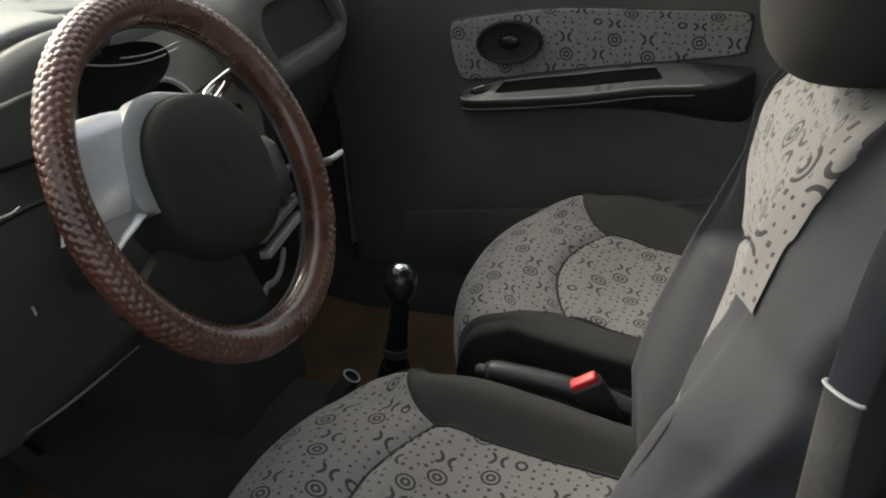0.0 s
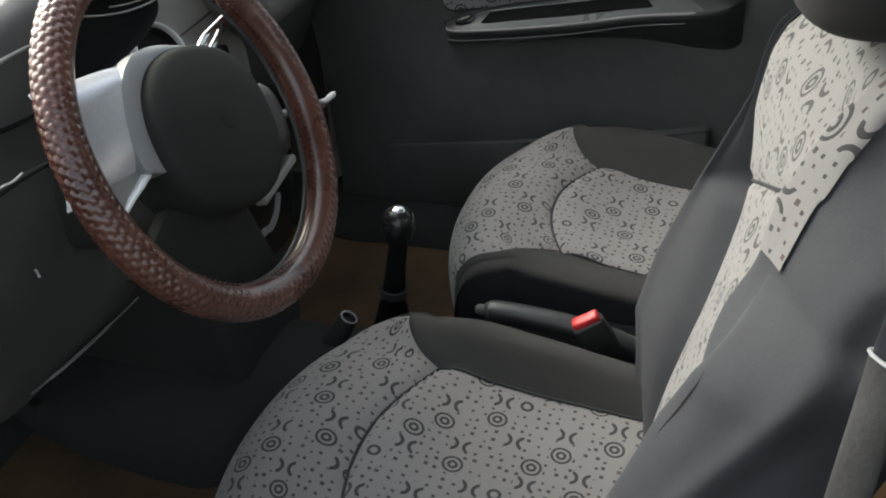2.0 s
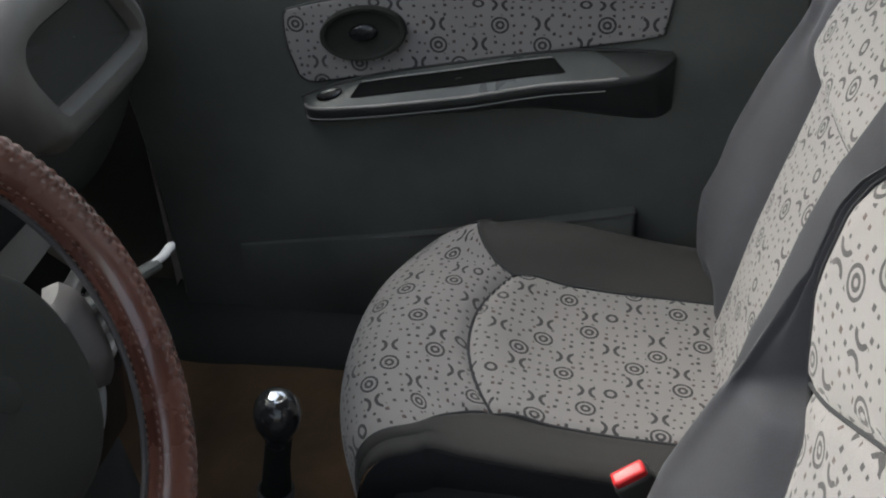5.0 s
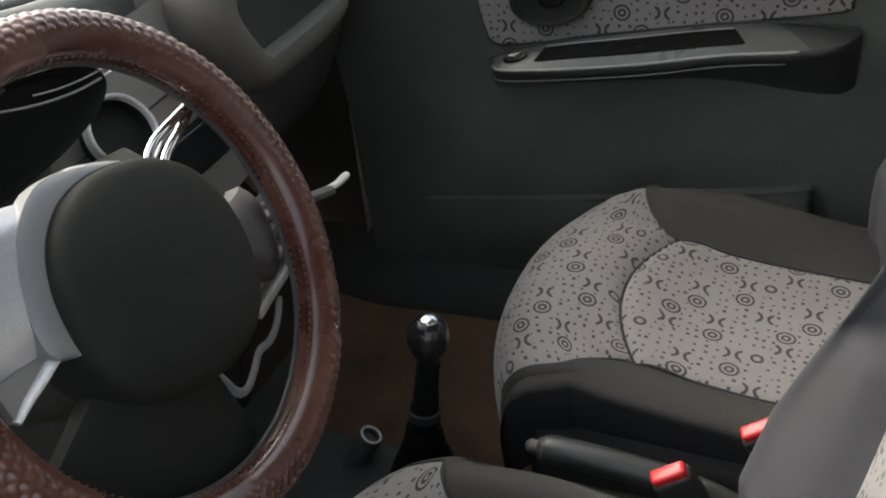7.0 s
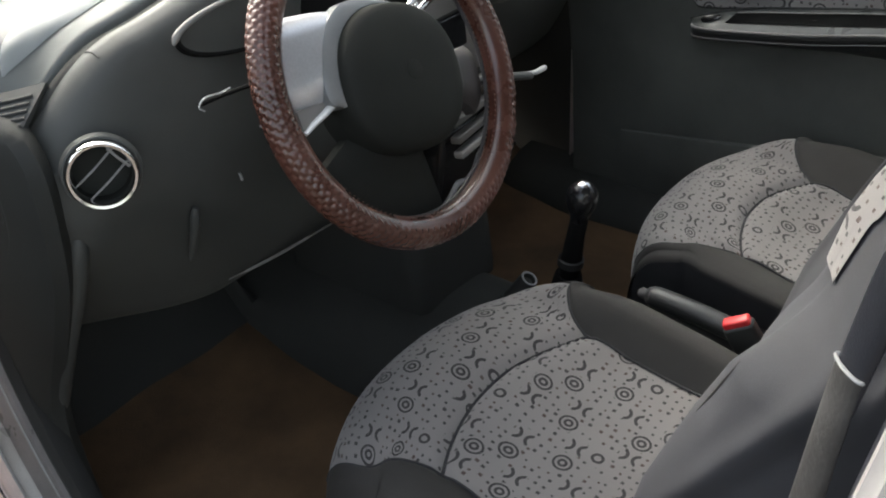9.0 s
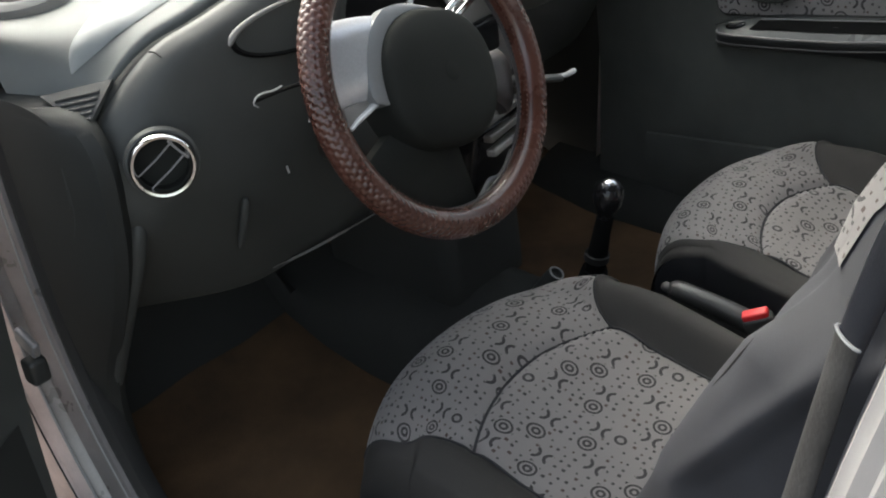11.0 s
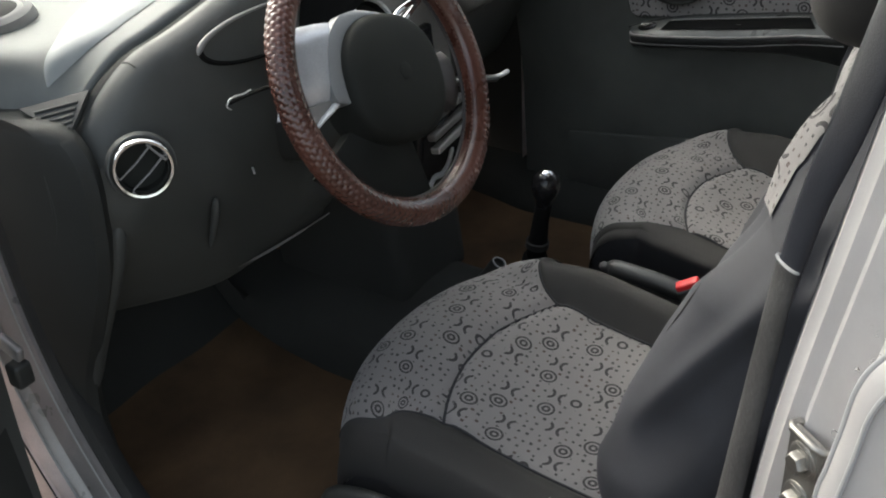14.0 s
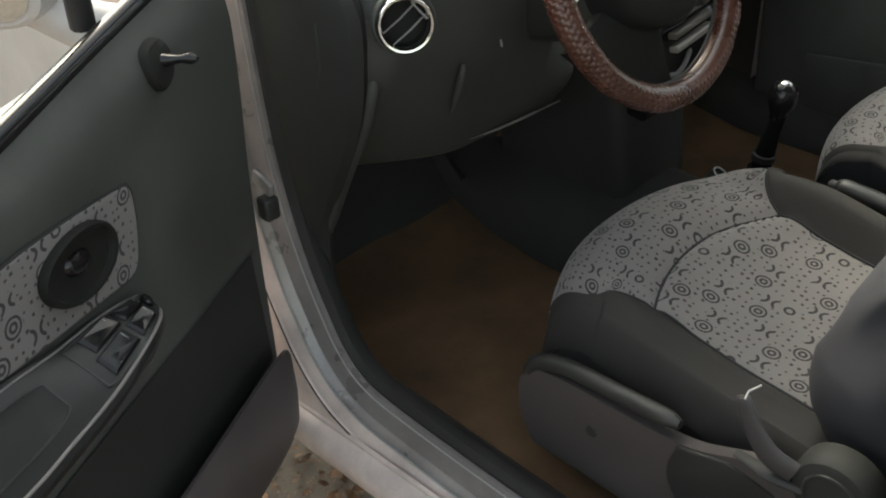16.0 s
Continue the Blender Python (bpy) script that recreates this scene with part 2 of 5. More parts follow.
def loft(rings, closed=True, caps=True, uv=None):
    bm = bmesh.new()
    rows = [[bm.verts.new(p) for p in r] for r in rings]
    lay = bm.loops.layers.uv.new("UVMap") if uv else None
    n = len(rows[0])
    for i in range(len(rows) - 1):
        for j in range(n if closed else n - 1):
            k = (j + 1) % n
            q = (rows[i][j], rows[i][k], rows[i + 1][k], rows[i + 1][j])
            f = bm.faces.new(q)
            if uv:
                for lp, (a, b) in zip(f.loops, ((i, j), (i, j + 1), (i + 1, j + 1), (i + 1, j))):
                    lp[lay].uv = uv[a][b]
    if caps and closed:
        bm.faces.new(rows[0])
        bm.faces.new(rows[-1][::-1])
    return bm


def smooth_line(pts, n):
    """A Catmull-Rom line through pts, in n points."""
    p = [np.array(q, float) for q in pts]
    p = [2 * p[0] - p[1]] + p + [2 * p[-1] - p[-2]]
    out = []
    for s in np.linspace(0, len(pts) - 1 - 1e-9, n):
        i = int(s)
        u = s - i
        a, b, c, d = p[i:i + 4]
        out.append(0.5 * (2 * b + (c - a) * u + (2 * a - 5 * b + 4 * c - d) * u * u + (3 * b - a - 3 * c + d) * u ** 3))
    return out


def tube(pts, radius, n=10, flat=1.0, up=(0, 0, 1), caps=True, closed=False):
    """A round or flattened bar along pts; radius may be a list; flat squeezes it along its own up."""
    p = [Vector(q) for q in pts]
    m = len(p)
    rings = []
    for i, q in enumerate(p):
        a, b = (p[i - 1], p[(i + 1) % m]) if closed else (p[max(i - 1, 0)], p[min(i + 1, m - 1)])
        d = (b - a).normalized()
        s = d.cross(Vector(up))
        if s.length < 1e-4:
            s = d.cross(Vector((0, 1, 0.01)))
        s.normalize()
        u = s.cross(d)
        r = float(radius[i] if hasattr(radius, "__len__") else radius)
        rings.append([q + r * (math.cos(t) * s + flat * math.sin(t) * u) for t in [2 * math.pi * k / n for k in range(n)]])
    if closed:
        rings.append(rings[0])
    bm = loft(rings, True, caps and not closed)
    if closed:
        bmesh.ops.remove_doubles(bm, verts=bm.verts, dist=1e-6)
    return bm


def rbox(size, bevel, m=Matrix.Identity(4), seg=3):
    bm = bmesh.new()
    bmesh.ops.create_cube(bm, size=1, matrix=m @ Matrix.Diagonal((*size, 1)))
    if bevel:
        bmesh.ops.bevel(bm, geom=list(bm.edges), offset=bevel, segments=seg, affect="EDGES", profile=0.6)
    return bm


def lathe(profile, m=Matrix.Identity(4), n=32):
    """Turned round its own z: profile is a list of (radius, height)."""
    rings = [[m @ Vector((max(r, 1e-5) * math.cos(t), max(r, 1e-5) * math.sin(t), h)) for t in [2 * math.pi * k / n for k in range(n)]] for r, h in profile]
    if profile[0][0] > 1e-3 and profile[-1][0] > 1e-3:
        bm = loft(rings + [rings[0]], True, False)
        bmesh.ops.remove_doubles(bm, verts=bm.verts, dist=1e-6)
        return bm
    return loft(rings, True, True)


def slab(poly, thick, m=Matrix.Identity(4), bevel=0.0, seg=2):
    """A flat outline (x, y) of its own plane, given a thickness towards +z."""
    bm = bmesh.new()
    lo = [bm.verts.new(m @ Vector((x, y, 0))) for x, y in poly]
    hi = [bm.verts.new(m @ Vector((x, y, thick))) for x, y in poly]
    n = len(poly)
    bm.faces.new(lo[::-1])
    top = bm.faces.new(hi)
    for i in range(n):
        bm.faces.new((lo[i], lo[(i + 1) % n], hi[(i + 1) % n], hi[i]))
    if bevel:
        bmesh.ops.bevel(bm, geom=list(top.edges), offset=bevel, segments=seg, affect="EDGES", profile=0.5)
    return bm


def rounded(x0, y0, x1, y1, r, n=6):
    """A rectangle with round corners, anticlockwise."""
    out = []
    for cx, cy, a in ((x1 - r, y0 + r, -90), (x1 - r, y1 - r, 0), (x0 + r, y1 - r, 90), (x0 + r, y0 + r, 180)):
        out += [(cx + r * math.cos(radians(a + 90 * k / n)), cy + r * math.sin(radians(a + 90 * k / n))) for k in range(n + 1)]
    return out


def frame_at(origin, normal, up=(0, 0, 1)):
    """A pose with z along normal and y as near to up as can be."""
    z = Vector(normal).normalized()
    x = Vector(up).cross(z).normalized()
    y = z.cross(x)
    m = Matrix((x, y, z)).transposed().to_4x4()
    m.translation = origin
    return m


def step(a, b, v):
    t = min(max((v - a) / (b - a), 0), 1)
    return t * t * (3 - 2 * t)


# ---- ground ----
bm = bmesh.new()
bmesh.ops.create_grid(bm, x_segments=40, y_segments=40, size=60)
tagged(part("ground", bm, M_GROUND), "wet concrete yard strewn with brown leaf litter", "ground", kind="structure")
rl = random.Random(11)
lb = bmesh.new()
for k in range(2400):
    x, y = rl.uniform(-1.5, -0.5), rl.uniform(-0.3, 1.0)
    s = rl.uniform(0.004, 0.022)
    m = Matrix.Translation((x, y, rl.uniform(0.003, 0.012))) @ Euler((rl.uniform(-0.5, 0.5), rl.uniform(-0.5, 0.5), rl.uniform(0, 6.3))).to_matrix().to_4x4()
    vv = [lb.verts.new(m @ Vector(p)) for p in ((-s, 0, 0), (-0.3 * s, 0.42 * s, 0.1 * s), (0.5 * s, 0.33 * s, 0.14 * s), (s, 0, 0.05 * s), (0.5 * s, -0.33 * s, 0.14 * s), (-0.3 * s, -0.42 * s, 0.1 * s))]
    lb.faces.new(vv)
tagged(part("leaf_litter", lb, M_LEAF, smooth=False), "scattered dead brown leaves on wet concrete", "leaves", kind="stuff")



# ---- car body ----
car = thing("car_body", (0, 0, 0.2), "silver painted small car body shell with open driver's doorway", "car body")
# line of the doorway, from the screen pillar down, along the sill and up the rear post: (y, z)
OPEN = [(0.530, 1.02), (0.524, 0.90), (0.512, 0.75), (0.492, 0.65), (0.468, 0.575), (0.440, 0.512), (0.402, 0.447), (0.35, 0.41), (0.25, 0.40), (0.0, 0.40), (-0.2, 0.405),
        (-0.31, 0.42), (-0.375, 0.48), (-0.400, 0.58), (-0.413, 0.75), (-0.430, 0.95), (-0.455, 1.12), (-0.485, 1.30)]
open_line = smooth_line(OPEN, 110)


def doorway(profile, i0=0, i1=None):
    """Sweeps a profile of (distance outward from the doorway's line, x) along the line."""
    rings = []
    last = len(open_line) - 1
    for k in range(i0, last + 1 if i1 is None else i1):
        p = open_line[k]
        d = open_line[min(k + 1, last)] - open_line[max(k - 1, 0)]
        d = d / np.linalg.norm(d)
        rings.append([Vector((x, p[0] - d[1] * o, p[1] + d[0] * o)) for o, x in profile])
    return rings


part("door_seal", loft(doorway([(-0.006, -0.628), (-0.014, -0.640), (-0.014, -0.652), (-0.006, -0.660), (0.004, -0.658), (0.008, -0.645), (0.004, -0.630)], 0, 80)), M_RUBBER, car, "black rubber door seal")
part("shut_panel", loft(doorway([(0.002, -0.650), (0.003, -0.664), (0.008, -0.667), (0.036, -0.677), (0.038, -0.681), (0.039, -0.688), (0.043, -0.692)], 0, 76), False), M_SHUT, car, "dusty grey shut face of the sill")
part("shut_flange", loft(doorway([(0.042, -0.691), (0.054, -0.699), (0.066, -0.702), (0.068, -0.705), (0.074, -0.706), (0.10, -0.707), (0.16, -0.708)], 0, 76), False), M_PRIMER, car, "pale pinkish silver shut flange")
# edge highlights drawn as thin pale lines
part("shut_line", tube([r[0] for r in doorway([(0.0425, -0.6925)], 0, 76)], 0.0014, 6), M_COLLAR, car, "pale line for the highlight on the shut edge")
part("shut_line", tube([r[0] for r in doorway([(0.009, -0.668)], 0, 76)], 0.0013, 6), M_COLLAR, car, "pale line for the highlight on the shut edge")
part("flange_joint", tube([r[0] for r in doorway([(0.069, -0.7058)], 0, 76)], 0.0014, 6), M_RUBBER, car, "dark joint line")
rk = [(-0.706, 0.332), (-0.710, 0.328), (-0.710, 0.322), (-0.718, 0.318), (-0.730, 0.308), (-0.735, 0.292), (-0.733, 0.274), (-0.724, 0.258), (-0.700, 0.248), (-0.66, 0.246)]
part("rocker_panel", loft([[Vector((x, y, z + 0.07 * (0.46 - y))) for x, z in rk] for y in np.linspace(0.66, -0.9, 30)], False), M_PRIMER, car, "pale silver rocker panel")
part("hinge_pillar", loft([[Vector((x, y, z)) for x, y in ((-0.672, 0.570), (-0.69, 0.576), (-0.700, 0.585), (-0.703, 0.60), (-0.715, 0.63), (-0.730, 0.65), (-0.735, 0.82))] for z in np.linspace(0.30, 1.03, 24)], False), M_PRIMER, car, "silver painted hinge pillar")
hinge = part("door_hinge", rbox((0.024, 0.024, 0.034), 0.006, pose(-0.719, 0.453, 0.700)), M_BLACK, car, "black door hinge")
part("hinge_leaf", rbox((0.010, 0.04, 0.022), 0.004, pose(-0.715, 0.463, 0.733, 18)), M_SHUT, hinge)
# rear post with its stepped shut face and the rear door's skin behind it
part("rear_post", loft(doorway([(0.002, -0.650), (0.004, -0.660), (0.010, -0.663), (0.013, -0.668), (0.024, -0.670), (0.027, -0.677), (0.052, -0.684), (0.056, -0.692), (0.075, -0.694), (0.080, -0.690), (0.12, -0.690)], 72), False), M_PAINT, car, "silver painted rear post with wet streaks")
part("post_trim", loft(doorway([(0.003, -0.652), (0.0, -0.645), (0.002, -0.62), (0.012, -0.585), (0.03, -0.57), (0.06, -0.565)], 76), False), M_BELT, car, "dark inner post trim")
edge = [(-0.486, 0.40), (-0.480, 0.60), (-0.478, 0.80), (-0.480, 0.94), (-0.484, 0.975), (-0.489, 1.012), (-0.493, 1.045), (-0.503, 1.07), (-0.530, 1.105), (-0.60, 1.14)]
rings = []
for (y, z) in smooth_line(edge, 40):
    rings.append([Vector((-0.690, y - 0.012, z - 0.004)), Vector((-0.700, y - 0.004, z)), Vector((-0.706, y, z)), Vector((-0.712, y - 0.002, z)), Vector((-0.722, y - 0.012, z - 0.006)), Vector((-0.728, y - 0.05, z - 0.03)), Vector((-0.73, y - 0.9, z - 0.08))])
part("rear_door_skin", loft(rings, False), M_PAINT, car, "silver rear door skin beaded with rain")
for k, r in ((2, 0.0022), (4, 0.0018)):
    part("door_fold", tube([q[k] + Vector((-0.001, 0, 0)) for q in rings], r, 8), M_COLLAR, car, "bright folded door edge")
# raindrops on the silver
drops = bmesh.new()
rr = random.Random(4)
for k in range(220):
    z = rr.uniform(0.78, 1.08)
    if k % 3:
        c, r = Vector((-0.7285, -0.535 - rr.random() * 0.14, z)), rr.uniform(0.0008, 0.0020)
    else:
        c, r = Vector((-0.688, -0.40 - 0.12 * (z - 0.7) - rr.uniform(0.045, 0.06), z)), rr.uniform(0.0008, 0.0020)
    bmesh.ops.create_uvsphere(drops, u_segments=8, v_segments=6, radius=r, matrix=Matrix.Translation(c) @ Matrix.Diagonal((0.55, 1, rr.uniform(1, 1.7), 1)))
tagged(part("raindrops", drops, M_WATER, car, "clear raindrops"), kind="stuff")


def tunnel(x):
    return 0.125 * math.exp(-((x - 0.02) / 0.105) ** 4)


floor_line = smooth_line([(-0.9, 0.34), (-0.3, 0.34), (0.1, 0.335), (0.45, 0.335), (0.62, 0.36), (0.75, 0.45), (0.84, 0.62), (0.87, 0.95)], 60)


def floor_rows(line, up=0.0):
    return [[Vector((x, y, z + up + tunnel(x) * min(1, max(0, (0.98 - z) / 0.4)) + 0.006 * noise.noise(Vector((x * 9, y * 9, 0))))) for x in np.linspace(-0.64, 0.64, 64)] for y, z in line]


part("floor_carpet", loft(floor_rows([q for q in floor_line if q[0] < 0.72]), False), M_CARPET, car, "worn brown carpet")
# black over the carpet's front end, painting the shade under the dash
part("toe_board", loft(floor_rows([q for q in floor_line if q[0] > 0.655], 0.006), False), M_DARK, car, "toe board in black for the shade under the dash")
rings = []
for y in np.linspace(0.80, -0.34, 40):
    xl = -0.172 + 0.080 * step(0.40, 0.24, y)
    lift = 0.335 + max(0, y - 0.62) * 1.1
    prof = smooth_line([(xl - 0.004, lift), (xl + 0.006, lift + 0.045), (xl + 0.030, 0.425), (-0.045 + 0.3 * (xl + 0.092), 0.468), (0.02, 0.474), (0.085, 0.462), (0.118, 0.40), (0.128, 0.335)], 28)
    rings.append([Vector((x, y, max(z, 0.30) + 0.003 * noise.noise(Vector((x * 12, y * 12, 3))))) for x, z in prof])
part("tunnel_cover", loft(rings, False), M_DARK, car, "black felt tunnel cover")
part("console_riser", rbox((0.20, 0.30, 0.30), 0.03, pose(0.02, 0.500, 0.575, -6)), M_DARK, car, "black console riser under the dash")
part("inner_sill", loft([[Vector((-x, y, z)) for x, z in ((-0.640, 0.404), (-0.600, 0.400), (-0.560, 0.385), (-0.520, 0.355), (-0.512, 0.33))] for y in np.linspace(0.62, -0.9, 40)], False), M_KICK, car, "black plastic sill trim")
part("inner_sill", loft([[Vector((x, y, z)) for x, z in ((-0.652, 0.398), (-0.640, 0.404), (-0.622, 0.400), (-0.608, 0.385), (-0.596, 0.355), (-0.594, 0.33))] for y in np.linspace(0.36, -0.9, 40)], False), M_BLACK, car, "black plastic sill trim")
# roof, rails, pillars, tinted windows and bench: unseen, added to hold back skylight
part("roof", loft([[Vector((x, y, 1.47 - 0.05 * (x / 0.6) ** 4 + 0.02 * math.cos(y))) for x in np.linspace(-0.60, 0.60, 14)] for y in np.linspace(0.0, -1.7, 12)], False), M_HEAD, car, "unseen pale roof lining, added to block the sky")
for sx in (-1, 1):
    part("cant_rail", tube([(sx * 0.60, -1.7, 1.43), (sx * 0.605, -0.54, 1.45), (sx * 0.595, 0.0, 1.455), (sx * 0.57, 0.06, 1.45)], 0.032, 12), M_TRIM, car, "unseen grey roof rail, added to block light")
    part("upper_pillar", tube([(sx * 0.672, -0.515, 1.20), (sx * 0.650, -0.545, 1.32), (sx * 0.612, -0.580, 1.45)], [0.034, 0.036, 0.04], 12), M_TRIM, car, "unseen grey upper door pillar, added to block light")
    bm = bmesh.new()
    bm.faces.new([bm.verts.new(q) for q in ((sx * 0.705, -0.58, 1.06), (sx * 0.705, -1.60, 1.06), (sx * 0.615, -1.60, 1.43), (sx * 0.63, -0.60, 1.43))])
    bmesh.ops.solidify(bm, geom=list(bm.faces), thickness=0.004)
    part("rear_window", bm, M_TINT, car, "unseen tinted rear window, added to dim the light")
part("rear_bench", rbox((1.24, 0.14, 0.75), 0.05, pose(0, -1.22, 0.72, -12)), M_GREY, car, "unseen grey rear bench, added to darken the cabin")
part("right_side", rbox((0.04, 3.0, 0.75), 0.01, pose(0.70, -0.2, 0.55)), M_DARK, car, "dark far body side")
part("bonnet", loft([[Vector((x, y, 1.0 - 0.35 * max(0, y - 0.9) ** 1.5 - 0.06 * (x / 0.7) ** 2)) for x in np.linspace(-0.72, 0.72, 12)] for y in np.linspace(0.9, 1.8, 10)], False), M_PAINT, car, "silver bonnet")
part("front_wing", loft([[Vector((x, y, z - 0.10 * max(0, y - 0.8) ** 1.5)) for x, z in ((-0.60, 1.01), (-0.66, 1.0), (-0.70, 0.975), (-0.728, 0.92), (-0.742, 0.80), (-0.745, 0.60), (-0.74, 0.40))] for y in np.linspace(0.60, 1.9, 24)], False), M_PAINT, car, "wet silver front wing")
for sx in (-1, 1):
    part("screen_pillar", tube([(sx * 0.668, 0.70, 0.99), (sx * 0.63, 0.42, 1.20), (sx * 0.57, 0.06, 1.45)], 0.034, 12), M_TRIM, car, "grey trimmed screen pillar")
bm = bmesh.new()
bm.faces.new([bm.verts.new(p) for p in ((-0.64, 0.88, 1.0), (0.64, 0.88, 1.0), (0.56, 0.04, 1.46), (-0.56, 0.04, 1.46))])
bmesh.ops.solidify(bm, geom=list(bm.faces), thickness=0.004)
ob = part("windscreen", bm, M_GLASS, car, "clear glass windscreen")
ob.visible_shadow = False

# door striker on the rear post
ST = frame_at((-0.6855, -0.467, 0.958), (-0.80, 0.60, 0.0))
striker = thing("door_striker", (-0.685, -0.467, 0.93), "zinc door striker plate with hexagon bolts and wire loop", "door striker")
part("plate", slab(rounded(-0.017, -0.055, 0.017, 0.022, 0.006), 0.003, ST, 0.001), M_STEEL, striker)
for dy in (0.0, -0.036):
    bt = part("bolt", lathe([(0, 0.013), (0.007, 0.013), (0.0085, 0.011), (0.0085, 0.006), (0.0125, 0.0055), (0.0125, 0.003), (0, 0.003)], ST @ pose(0, dy, 0), 6), M_STEEL, striker, "zinc hexagon bolt")
    part("washer", lathe([(0.004, 0.0045), (0.0125, 0.005), (0.014, 0.004), (0.014, 0.003), (0.004, 0.003)], ST @ pose(0, dy, 0), 24), M_STEEL, bt)
part("loop", tube([ST @ Vector(p) for p in ((-0.016, 0.019, -0.004), (-0.016, 0.020, 0.003), (-0.012, 0.021, 0.006), (0.012, 0.021, 0.006), (0.017, 0.020, 0.003), (0.018, 0.018, -0.004))], 0.0032, 10), M_STEEL, striker, "polished wire loop")

# belt and its lower post trim
belt = thing("seat_belt", (-0.56, -0.40, 0.8), "dark grey seat belt rising from its textured plastic post sleeve", "seat belt")
bpts = smooth_line([(-0.590, -0.411, 1.020), (-0.588, -0.424, 1.10), (-0.590, -0.439, 1.16), (-0.580, -0.458, 1.25), (-0.565, -0.492, 1.40)], 24)
part("webbing", tube(bpts, list(np.linspace(0.0125, 0.020, 24)), 16, 0.28, (-0.80, 0.60, 0)), M_BELT, belt, "dark grey webbing")
part("stop_button", lathe([(0, 0.002), (0.003, 0.002), (0.004, 0.0), (0, 0)], frame_at((-0.5955, -0.444, 1.158), (-0.80, 0.55, 0.1)), 14), M_BLACK, belt, "small black stop button")
spts = smooth_line([(-0.590, -0.413, 1.0465), (-0.597, -0.403, 0.92), (-0.6045, -0.394, 0.80), (-0.6185, -0.378, 0.60), (-0.627, -0.366, 0.45)], 24)
part("sleeve", tube(spts, list(np.linspace(0.0122, 0.0175, 24)), 16, 0.30, (-0.80, 0.60, 0)), M_SLEEVE, belt, "worn textured grey plastic sleeve")
part("sleeve_lip", tube([Vector(spts[0]) + 0.0124 * (math.cos(a) * Vector((0.60, 0.80, 0.12)) + 0.30 * math.sin(a) * Vector((-0.80, 0.60, 0.1))) for a in np.linspace(0, 2 * math.pi, 25)[:-1]], 0.0013, 6, closed=True), M_COLLAR, belt, "pale rubbed lip")


# ---- seats ----
def curve(line, s):
    p = [np.array(q, float) for q in line]
    p = [2 * p[0] - p[1]] + p + [2 * p[-1] - p[-2]]
    i = min(int(s), len(line) - 2)
    u = s - i
    a, b, c, d = p[i:i + 4]
    return 0.5 * (2 * b + (c - a) * u + (2 * a - 5 * b + 4 * c - d) * u * u + (3 * b - a - 3 * c + d) * u ** 3)


class Cushion:
    """The cover of one seat cushion; dx is measured from the seat's middle."""

    def __init__(self, cx, dy, half, lift_left, lift_right):
        self.cx, self.dy, self.half, self.lift = cx, dy, half, {-1: lift_left, 1: lift_right}

    def front(self, dx):
        return 0.212 - 0.065 * (abs(dx) / 0.21) ** 2.4

    def width(self, y, sgn):
        end = 0.182 if self.cx > 0 and sgn < 0 else 0.208
        return self.half + (end - self.half) * step(0.01, 0.14, y)

    def seam(self, dx):
        return 0.016 + 0.042 * (1 - (dx / self.half) ** 2)

    def line(self, dx):
        f = self.front(dx)
        return [(-0.36, 0.568), (-0.25, 0.574), (-0.14, 0.583), (-0.05, 0.594), (0.04, 0.608), (f - 0.085, 0.616), (f - 0.038, 0.604), (f - 0.011, 0.576), (f, 0.53), (f - 0.004, 0.47), (f - 0.015, 0.41)]

    def at(self, dx, s):
        return curve(self.line(dx), s * 10)

    def relief(self, dx, y):
        z = 0.002 - 0.012 * (1 - (dx / 0.2) ** 2) * step(0.11, -0.06, y) + 0.012 * (1 - (dx / 0.24) ** 2) * step(0.05, 0.13, y)
        if abs(dx) < self.half + 0.001:
            gap = y - self.seam(dx)
            z += 0.005 * math.exp(-((abs(gap) - 0.03) / 0.025) ** 2) - 0.007 * math.exp(-(gap / 0.006) ** 2)
        z += self.bump(dx, y)
        return z + 0.0015 * noise.noise(Vector((dx * 14, y * 14, self.cx)))

    def bump(self, dx, y):
        """The swell of the side bolster."""
        a = abs(dx)
        f = step(self.half - 0.004, 0.190, a) - 0.45 * step(0.200, 0.232, a)
        return self.lift[1 if dx > 0 else -1] * f * (0.55 + 0.45 * step(-0.30, -0.05, y)) * step(self.front(dx) + 0.01, self.front(dx) - 0.19, y)

    def top(self, dx, y):
        s = min(np.linspace(0, 0.66, 220), key=lambda q: abs(self.at(dx, q)[0] - y))
        return self.at(dx, s)[1]


